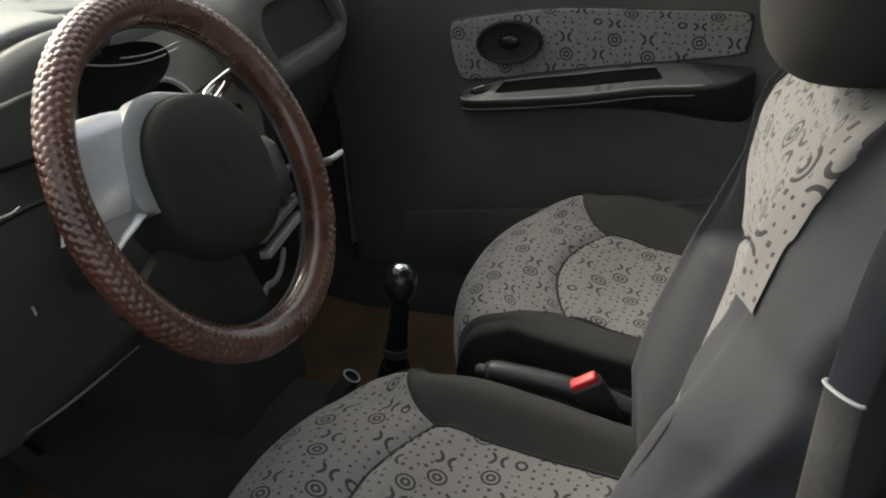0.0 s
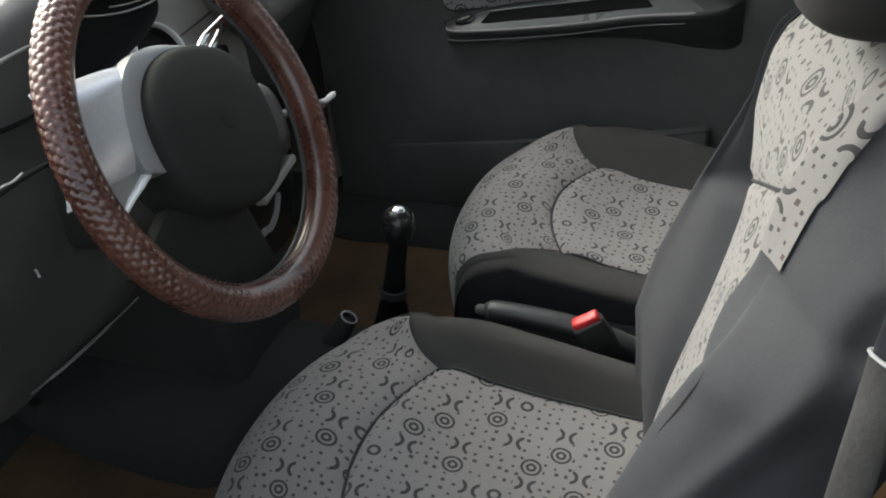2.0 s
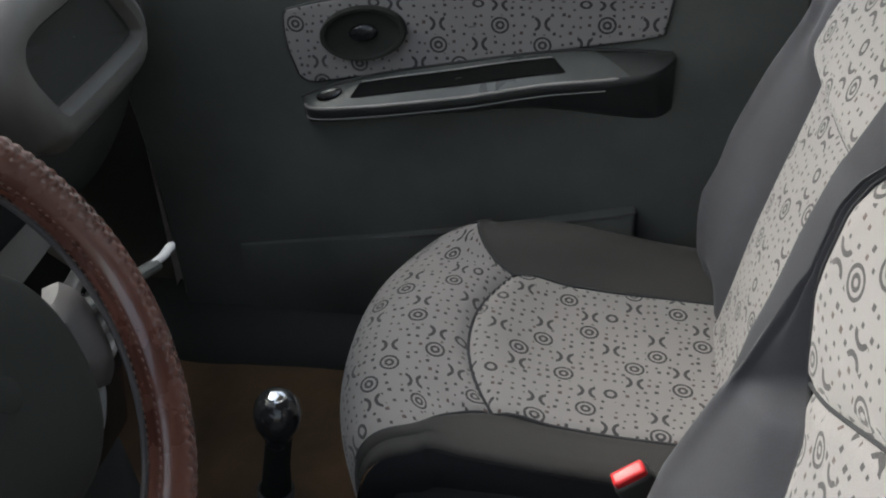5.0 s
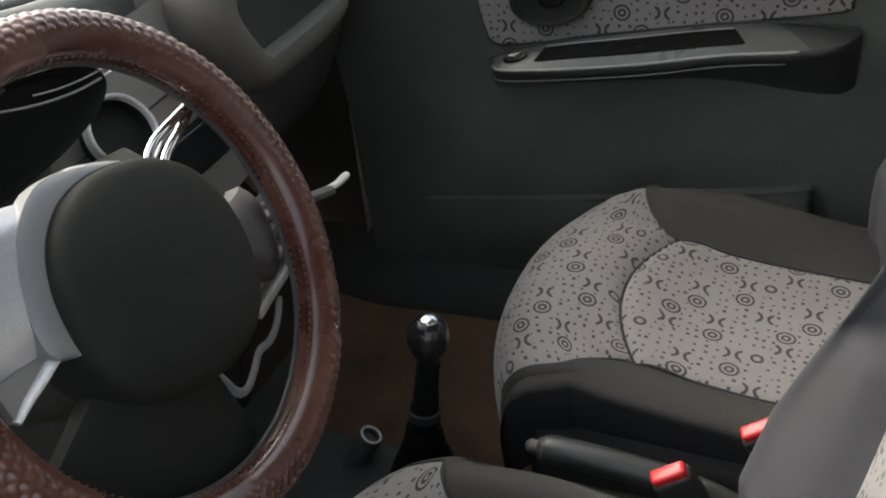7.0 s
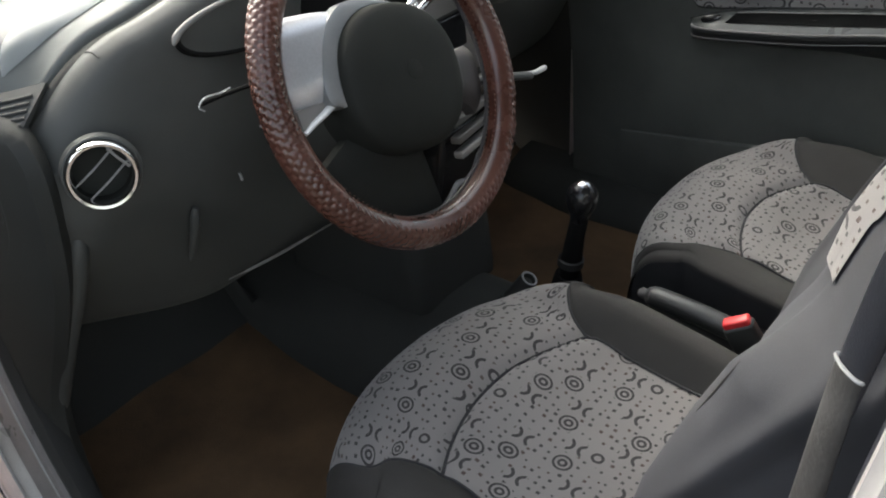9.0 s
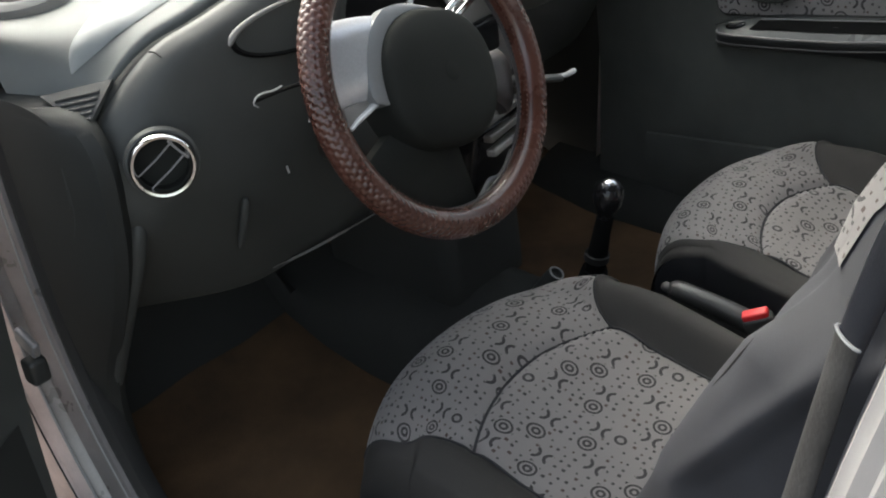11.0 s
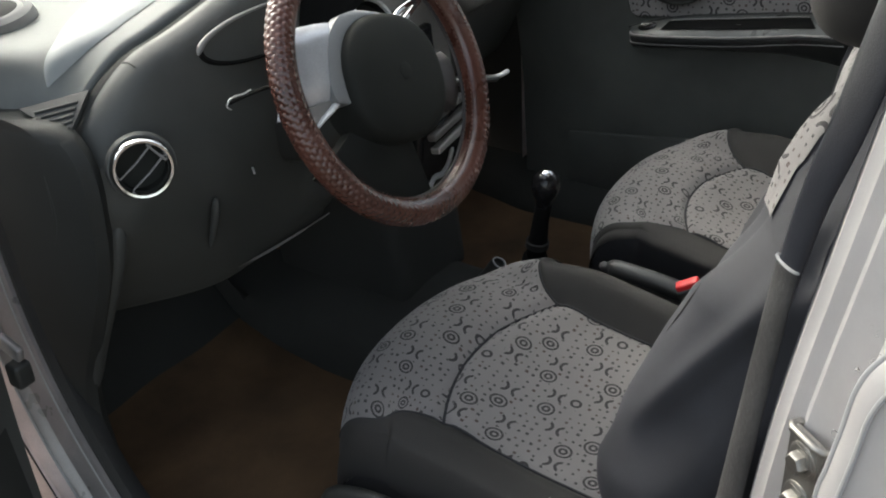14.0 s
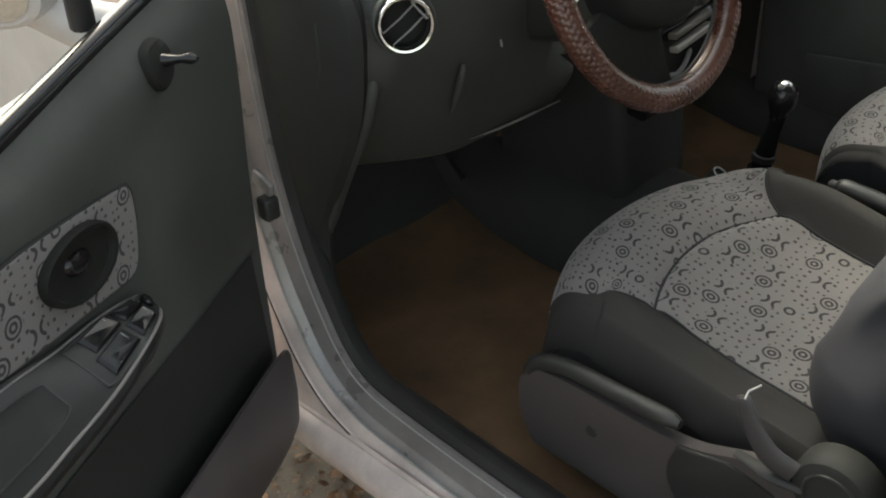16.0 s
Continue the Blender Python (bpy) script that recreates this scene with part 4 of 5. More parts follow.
collar(84, 193, M_RING, sl)
# darker copy of the collar, for the spoke in shade
collar(-18, 8, M_TRIM, sr)
part("spoke_web", slab([(-0.086, -0.010), (-0.140, -0.020), (-0.136, -0.044), (-0.110, -0.031), (-0.088, -0.020)], 0.008, TURNED @ pose(0, 0, -0.016), 0.002), M_STACK, sl, "grey web plate")
part("web_edge", tube([TURNED @ Vector(q) for q in ((-0.088, -0.016, -0.004), (-0.108, -0.028, -0.006), (-0.124, -0.036, -0.007), (-0.136, -0.044, -0.008))], [0.005, 0.0045, 0.004, 0.003], 10, 0.7), M_SATIN, sl, "bright rounded web edge")
spoke(218, 292, 0.070, 0.162, -0.004, -0.022, M_HUB, "black lower spoke", 0.0)
# the rim's bare inner ring
part("rim_core", torus(R_RIM - 0.0165, 0.0026, WHEEL @ pose(0, 0, -0.009), 120, 8), M_TRIM, wheel, "thin grey inner ring")

# column shroud, stalks
col = thing("steering_column", (-0.288, 0.25, 0.94), "black plastic steering column shroud with switch stalks", "steering column")
rings = []
for h, wx, wy in ((-0.035, 0.052, 0.046), (-0.050, 0.064, 0.056), (-0.10, 0.070, 0.062), (-0.15, 0.070, 0.056), (-0.20, 0.06, 0.045)):
    rings.append([WHEEL @ Vector((wx * math.copysign(abs(math.cos(t)) ** 0.6, math.cos(t)), wy * math.copysign(abs(math.sin(t)) ** 0.6, math.sin(t)) - 0.012, h)) for t in np.linspace(0, 2 * math.pi, 33)[:-1]])
part("shroud", loft(rings), M_BLACK, col, "dark column shroud")
part("lock_barrel", tube([WHEEL @ Vector(p) for p in ((0.045, 0.02, -0.10), (0.095, 0.028, -0.085), (0.118, 0.030, -0.070), (0.124, 0.030, -0.066))], [0.045, 0.043, 0.036, 0.02], 18), M_HUB, col, "dark ignition lock housing")
stalk = part("stalk", tube(smooth_line([(-0.21, 0.255, 0.925), (-0.10, 0.238, 0.895), (0.0, 0.226, 0.868), (0.040, 0.221, 0.857)], 14), [0.009] * 6 + [0.0085] * 3 + [0.008] * 5, 10, 0.7), M_BLACK, col, "black wiper stalk")
part("stalk_tip", tube([(0.020, 0.224, 0.8625), (0.055, 0.219, 0.857), (0.070, 0.2175, 0.858), (0.074, 0.217, 0.859)], [0.0042, 0.0046, 0.0050, 0.003], 10, 0.8), M_COLLAR, stalk, "pale grey stalk tip")
stalk = part("stalk", tube(smooth_line([(-0.36, 0.255, 0.99), (-0.43, 0.246, 1.008), (-0.48, 0.242, 1.014), (-0.503, 0.241, 1.015)], 12), [0.003] * 8 + [0.0036] * 3 + [0.002], 10, 0.75), M_VOID, col, "black light stalk")
part("stalk_mark", tube(smooth_line([(-0.500, 0.2375, 1.008), (-0.506, 0.237, 1.014), (-0.500, 0.2375, 1.020), (-0.490, 0.238, 1.0205), (-0.476, 0.239, 1.018), (-0.462, 0.241, 1.018)], 20), 0.0009, 6), M_COLLAR, stalk)

hook = smooth_line([(-0.160, 0.262, 0.785), (-0.150, 0.264, 0.762), (-0.135, 0.267, 0.735), (-0.118, 0.270, 0.708), (-0.100, 0.272, 0.698), (-0.082, 0.273, 0.706), (-0.062, 0.276, 0.716), (-0.040, 0.277, 0.712), (-0.018, 0.279, 0.720), (0.0, 0.281, 0.742)], 40)
part("lower_trim", tube(hook, [0.003] + [0.0050] * 38 + [0.003], 10, 0.55, (0, -1, 0.2)), M_RING, col, "pale grey hooked lower trim")
# chrome shackle bars behind the hub
lock = thing("steering_lock", (-0.17, 0.222, 1.02), "two chrome shackle bars behind the wheel hub", "steering lock")
part("bar", tube(smooth_line([(-0.224, 0.214, 1.022), (-0.200, 0.219, 1.034), (-0.160, 0.225, 1.036), (-0.131, 0.229, 1.036), (-0.125, 0.230, 1.040)], 20), [0.0042] * 16 + [0.005, 0.006, 0.006, 0.003], 12), M_CHROME, lock, "chrome bar")
part("bar", tube(smooth_line([(-0.205, 0.214, 1.008), (-0.192, 0.217, 1.020), (-0.160, 0.223, 1.027), (-0.134, 0.229, 1.034)], 16), [0.006] * 4 + [0.004] * 12, 12), M_CHROME, lock, "chrome bar")


# ---- dashboard ----
dash = thing("dashboard", (0, 0.6, 0.7), "dark grey plastic dashboard with pale grey top", "dashboard")


def hood(x):
    return 0.056 * math.exp(-((x + 0.27) / 0.20) ** 2)


def face_y(x):
    """How far forward the dash's front lies at x: it rounds off towards the doors."""
    e = max(0, abs(x) - 0.44)
    return 0.312 + 0.130 * step(-0.21, -0.09, x) + 0.75 * e * e + 9 * max(0, abs(x) - 0.575) ** 2


def low_y(x):
    """The same below the instruments, where the front falls back sooner."""
    return face_y(x) + 0.130 * (step(-0.30, -0.19, x) - step(-0.21, -0.09, x))


def face_line(x):
    drop = 6.0 * max(0, abs(x) - 0.50) ** 2
    low = 0.09 * step(-0.40, -0.62, x)
    f, g, hd = face_y(x), low_y(x), hood(x)
    return [(f + 0.050, 1.050 - drop + hd), (f + 0.034, 1.051 - drop + hd), (f + 0.015, 1.038 - drop + 0.9 * hd), (0.4 * f + 0.6 * g + 0.004, 1.00 - drop * 0.7 + 0.4 * hd), (g, 0.955), (g + 0.002, 0.89), (0.5 * (f + g) + 0.018 + 0.3 * low, 0.82), (f + 0.046 + 0.7 * low, 0.75), (f + 0.075 + low, 0.70), (f + 0.10 + low, 0.678), (f + 0.20, 0.665)]


XS = list(np.linspace(-0.650, -0.45, 26)) + list(np.linspace(-0.44, 0.0, 44)) + list(np.linspace(0.01, 0.64, 46))
part("dash_face", loft([[Vector((x, a, b)) for a, b in smooth_line(face_line(x), 60)] for x in XS], False), M_DASH, dash, "dark grey moulded dash front")


def top_rim(x):
    a, b = face_line(x)[0]
    return a + 0.021, b + 0.001


def top_line(x):
    a, b = top_rim(x)
    hd = hood(x)
    return [(a, b - 0.015), (a + 0.002, b), (a + 0.02, b + 0.004), (a + 0.09, 1.060 + 0.7 * hd), (0.62, 1.068), (0.76, 1.055), (0.89, 1.0)]


XT = list(np.linspace(-0.636, -0.45, 24)) + list(np.linspace(-0.44, 0.65, 80))
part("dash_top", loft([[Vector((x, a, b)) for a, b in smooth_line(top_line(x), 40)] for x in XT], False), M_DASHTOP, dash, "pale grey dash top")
gap = [(x, top_rim(x)[0] - 0.0105, top_rim(x)[1] - 0.0175) for x in XT if x > -0.615]
part("dash_gap", tube(gap, 0.0125, 10), M_DARK, dash, "black joint between dash top and front")
# pale patch on top, before the glass: glare put into the colour
outer_edge = smooth_line([(-0.588, 0.440), (-0.580, 0.450), (-0.566, 0.459), (-0.541, 0.472), (-0.498, 0.502), (-0.451, 0.527), (-0.408, 0.543), (-0.357, 0.558), (-0.25, 0.57)], 36)
inner_edge = smooth_line([(-0.586, 0.438), (-0.566, 0.430), (-0.541, 0.423), (-0.507, 0.419), (-0.466, 0.424), (-0.426, 0.426), (-0.400, 0.428), (-0.369, 0.429), (-0.25, 0.44)], 36)


def top_z(x, y):
    q = smooth_line(top_line(x), 40)
    return float(np.interp(y, [k[0] for k in q], [k[1] for k in q]))


prow = []
for a, b in zip(inner_edge, outer_edge):
    row = []
    for g in np.linspace(0, 1, 12):
        x, y = a + (b - a) * g
        row.append(Vector((x, y, top_z(x, y) + 0.001 + 0.008 * math.sin(math.pi * g) ** 0.6 * min(1, len(prow) / 6))))
    prow.append(row)
part("dash_glare", loft(prow, False), M_GLARE, dash, "pale patch for the glare on the dash top")
# moulded end of the dash, running down into the kick panel; darker colour for shade
END = [(1.013, 0.415), (1.008, 0.380), (0.996, 0.356), (0.975, 0.340), (0.945, 0.335), (0.90, 0.338), (0.825, 0.352), (0.728, 0.395), (0.66, 0.430), (0.58, 0.455), (0.48, 0.450), (0.40, 0.435), (0.34, 0.43)]
rings = []
for z, y in smooth_line(END, 60):
    rings.append([Vector(q) for q in ((-0.600, 0.64, z), (-0.601, y + 0.035, z), (-0.612, y + 0.010, z), (-0.626, y + 0.001, z), (-0.640, y + 0.008, z), (-0.649, y + 0.030, z), (-0.652, 0.50, z), (-0.656, 0.56, z))])
rings.insert(0, [Vector((-0.618, q.y + 0.004, 1.010)) for q in rings[0]])
part("dash_end", loft(rings, False), M_KICK, dash, "moulded dash end and kick panel, shade in a darker colour")
part("rim_joint", tube([(-0.533, a, b) for a, b in smooth_line(face_line(-0.533), 60)[:9]], 0.0012, 6), M_RUBBER, dash, "fine joint across the dash rim")
VENT = frame_at((-0.585, 0.304, 0.957), (-0.50, -0.83, 0.12)) @ Matrix.Scale(0.82, 4)
part("vent_bezel", lathe([(0.040, -0.014), (0.0440, -0.003), (0.0465, -0.004), (0.049, -0.014)], VENT, 44), M_DASH, dash, "dark vent surround")
ring = part("vent_ring", lathe([(0.0345, -0.006), (0.0350, 0.004), (0.0375, 0.0075), (0.0405, 0.008), (0.0425, 0.005), (0.0430, -0.004)], VENT, 56), M_CHROME, dash, "chrome vent ring")
part("vent_barrel", lathe([(0.0, -0.022), (0.034, -0.022), (0.0352, -0.004), (0.036, -0.006), (0.036, -0.026), (0, -0.026)], VENT, 40), M_HUB, dash, "black vent barrel")
for off in (-0.011, 0.012):
    ln = math.sqrt(0.034 ** 2 - off ** 2)
    q = VENT @ pose(0, 0, 0, 0, 0, 38)
    part("vane", tube([q @ Vector((-ln, off, -0.003)), q @ Vector((0, off, 0.002)), q @ Vector((ln, off, -0.003))], 0.0018, 8, 0.5), M_STACK, ring, "grey edged vane")
part("vane_link", tube([VENT @ Vector((0.012, 0.031, -0.001)), VENT @ Vector((0.022, 0.018, 0.002)), VENT @ Vector((0.033, 0.004, -0.001))], 0.0015, 8), M_STACK, ring)
# side window demister grille
A, B, C = Vector((-0.575, 0.386, 1.026)), Vector((-0.628, 0.437, 1.016)), Vector((-0.620, 0.372, 0.996))
nrm = (B - A).cross(C - A).normalized()
if nrm.z < 0:
    nrm = -nrm
bm = bmesh.new()
tri = [A + (A - C) * 0.1, B + (B - C) * 0.06, C + (C - A) * 0.06]
lo = [bm.verts.new(p - nrm * 0.004) for p in tri]
hi = [bm.verts.new(p + nrm * 0.003) for p in tri]
bm.faces.new(lo)
bm.faces.new(hi)
for i in range(3):
    bm.faces.new((lo[i], lo[(i + 1) % 3], hi[(i + 1) % 3], hi[i]))
grille = part("demister_grille", bm, M_DASH, dash, "triangular demister grille")
for k in range(5):
    f = 0.16 + 0.165 * k
    a, b = A.lerp(C, f), B.lerp(C, f)
    p, q = a.lerp(b, 0.12), a.lerp(b, 0.9)
    part("slot", tube([p + nrm * 0.003, q + nrm * 0.003], 0.0024, 8), M_RUBBER, grille, "black slot")
# tweeter on the dash top
TW = pose(-0.540, 0.592, 1.066, 6, -4, 0)
tw = part("tweeter", lathe([(0.0, 0.022), (0.034, 0.021), (0.038, 0.019), (0.040, 0.021), (0.048, 0.017), (0.052, 0.006), (0.052, -0.015), (0, -0.015)], TW @ Matrix.Diagonal((1.15, 0.85, 1, 1)), 40), M_STACK, dash, "grey oval tweeter pod")
part("tweeter_cloth", lathe([(0.0, 0.0235), (0.028, 0.0225), (0.033, 0.0205), (0, 0.018)], TW @ Matrix.Diagonal((1.15, 0.85, 1, 1)), 32), M_GREY, tw, "grey speaker cloth")
# instrument recess with a pale lip; shallow, so its shade is put into black
IN = frame_at((-0.288, 0.321, 1.046), (0, -0.94, 0.34))
oval = [(0.168 * math.copysign(abs(math.cos(t)) ** 0.8, math.cos(t)), 0.036 * math.sin(t)) for t in np.linspace(0, 2 * math.pi, 61)[:-1]]
rings = [[IN @ Vector((x * q, y * q + 0.0, h)) for x, y in oval] for q, h in ((1.05, -0.010), (1.0, 0.001), (0.97, -0.001), (0.90, -0.008), (0.6, -0.012), (0.05, -0.013))]
binn = part("instrument_recess", loft(rings, True, False), M_VOID, dash, "instrument recess with its shade in black")
lip = smooth_line([(-0.466, 0.314, 1.049), (-0.455, 0.316, 1.059), (-0.428, 0.318, 1.067), (-0.392, 0.320, 1.071), (-0.352, 0.320, 1.072), (-0.31, 0.320, 1.070), (-0.27, 0.320, 1.068)], 24)
part("recess_lip", tube(lip, [0.0015, 0.003, 0.004] + list(np.linspace(0.004, 0.0008, 21)), 10), M_STACK, binn, "pale crescent lip")
arc = smooth_line([(-0.252, 0.329, 1.072), (-0.216, 0.326, 1.060), (-0.178, 0.323, 1.051), (-0.140, 0.322, 1.046), (-0.099, 0.3215, 1.045)], 24)
part("gauge_line", tube(arc, 0.0011, 6), M_STACK, binn, "thin pale window line")
part("gauge_line", tube([q + np.array((0.006, 0.001, 0.006)) for q in arc[8:]], 0.0008, 6), M_STACK, binn, "thin pale window line")
# centre stack: silver grey fascia, slatted lower keys
def stack(x, z, out=0.0):
    """A point on the stack's front."""
    return Vector((x, 0.432 - 0.06 * (1.04 - z) + 0.14 * max(0, 0.80 - z) - out, z))


rings = []
for z in np.linspace(0.785, 1.035, 24):
    xr = 0.205 - 0.42 * max(0, z - 0.86) - 0.25 * max(0, 0.80 - z)
    xl = -0.125
    row = [stack(xl - 0.006, z, -0.05), stack(xl, z, 0.0)]
    row += [stack(xl + (xr - xl) * g, z, 0.012 * math.sin(math.pi * g) ** 0.5 + 0.006) for g in np.linspace(0.03, 0.97, 12)]
    row += [stack(xr, z, 0.0), stack(xr + 0.010, z, -0.06)]
    rings.append(row)
stk = part("centre_fascia", loft(rings, False), M_STACK, dash, "silver grey centre fascia")
part("stack_joint", tube([stack(-0.11 + 0.30 * g, 0.935 + 0.01 * g, 0.012 * math.sin(math.pi * g) ** 0.5 + 0.0065) for g in np.linspace(0.02, 0.98, 20)], 0.0013, 6), M_RUBBER, stk)
part("radio", rbox((0.19, 0.03, 0.055), 0.006, pose(0.03, 0.408, 0.868, -4)), M_GLOSS, stk, "black radio face")
for z, y, mat in ((0.762, 0.281, M_STACK), (0.783, 0.286, M_LIP), (0.806, 0.292, M_LIP), (0.832, 0.300, M_LIP)):
    part("slat", rbox((0.125, 0.016, 0.011), 0.003, pose(0.0, y, z, -8, 0, 8)), mat, stk, "grey horizontal slat")
part("heater_panel", rbox((0.15, 0.04, 0.17), 0.010, pose(0.01, 0.325, 0.705, 8)), M_GLOSS, stk, "black heater panel")
for k, (x, z) in enumerate(((0.02, 0.655), (0.05, 0.640), (0.08, 0.648), (0.10, 0.628), (0.06, 0.618), (0.03, 0.625))):
    part("key", lathe([(0, 0.004), (0.003, 0.0035), (0.004, 0), (0, 0)], frame_at((x - 0.03, 0.3105 + 0.14 * (0.7 - z), z + 0.075), (0, -0.98, 0.14)), 10), M_COLLAR if k % 2 else M_RED, stk, "small lit key")
CVT = frame_at((-0.0515, 0.3806, 0.9535), (-0.09, -0.84, 0.54))
# the ring's shine comes from its pale colour
cv = part("vent_ring", lathe([(0.0345, -0.006), (0.0350, 0.004), (0.0368, 0.0060), (0.0386, 0.004), (0.0390, -0.006)], CVT, 44), M_SATIN, stk, "chrome vent ring")
part("vent_barrel", lathe([(0.0, -0.014), (0.033, -0.014), (0.0342, -0.002), (0.0350, -0.004), (0.035, -0.020), (0, -0.020)], CVT, 32), M_HUB, cv, "black vent barrel")
# passenger tray: a raised grey lip round a dark sheet that paints its shade
tray = [(0.186, 0.940), (0.172, 0.958), (0.150, 0.992), (0.146, 1.012), (0.165, 1.022), (0.24, 1.026), (0.305, 1.025), (0.325, 1.012), (0.350, 0.980), (0.368, 0.956), (0.362, 0.944), (0.28, 0.940)]
tl = smooth_line(tray + tray[:1], 70)[:-1]
OUT = -1 if sum(a[0] * b[1] - b[0] * a[1] for a, b in zip(tl, tl[1:] + tl[:1])) < 0 else 1
rings = []
for o, d in ((0.0, 0.006), (0.002, -0.004), (0.010, -0.013), (0.024, -0.016), (0.040, -0.012), (0.054, 0.0), (0.060, 0.016), (0.062, 0.09)):
    row = []
    for k, q in enumerate(tl):
        e = tl[(k + 1) % len(tl)] - tl[k - 1]
        e = e / np.linalg.norm(e)
        nx, nz = e[1] * OUT, -e[0] * OUT
        g = o * (0.85 - 0.35 * max(0, nx))
        row.append(Vector((q[0] + nx * g, 0.366 + d, q[1] + nz * g)))
    rings.append(row)
part("tray_lip", loft(rings, True, False), M_LIP, dash, "broad grey lip of the passenger tray")
part("tray_pocket", loft([[Vector((0.255 + (p[0] - 0.255) * q, 0.364 + d, 0.988 + (p[1] - 0.988) * q)) for p in tl] for q, d in ((0.985, 0.0), (0.95, 0.003), (0.5, 0.004), (0.02, 0.004))], True, False), M_DARK, dash, "dark sheet for the shade inside the passenger tray")
PV = frame_at((0.545, 0.448, 0.922), (0.30, -0.93, 0.2))
part("vent_ring", lathe([(0.034, -0.004), (0.035, 0.006), (0.039, 0.009), (0.043, 0.005), (0.043, -0.01)], PV, 44), M_CHROME, dash, "chrome vent ring")
part("vent_barrel", lathe([(0.0, -0.012), (0.034, -0.012), (0.035, 0.0), (0.036, -0.018), (0, -0.018)], PV, 30), M_HUB, dash, "black vent barrel")
# ridge in the lighter dash colour, which paints its soft highlight
part("end_ridge", tube(smooth_line([(-0.596, 0.356, 0.900), (-0.604, 0.355, 0.86), (-0.610, 0.370, 0.81), (-0.617, 0.407, 0.73), (-0.622, 0.444, 0.65), (-0.624, 0.468, 0.59)], 24), [0.002, 0.004, 0.006, 0.008, 0.010] + [0.011] * 15 + [0.010, 0.008, 0.005, 0.003], 14), M_DASH, dash, "rounded ridge at the dash end, lighter for its highlight")
# lower edge line, knee ridge and small clip on the driver's side
part("lower_edge", tube(smooth_line([(-0.40, 0.386, 0.700), (-0.34, 0.384, 0.695), (-0.28, 0.384, 0.692), (-0.20, 0.384, 0.690)], 24), [0.0008] * 4 + [0.002] * 14 + [0.001] * 6, 8), M_STACK, dash, "rubbed lower dash edge")
part("knee_ridge", tube(smooth_line([(-0.478, 0.316, 0.865), (-0.480, 0.322, 0.835), (-0.482, 0.338, 0.79)], 10), [0.003, 0.005, 0.006, 0.006, 0.006, 0.006, 0.005, 0.005, 0.004, 0.002], 10), M_DASH, dash, "upright moulded ridge")
part("clip", tube([(-0.415, 0.309, 0.882), (-0.413, 0.309, 0.872)], 0.0016, 6), M_COLLAR, dash, "small pale clip")


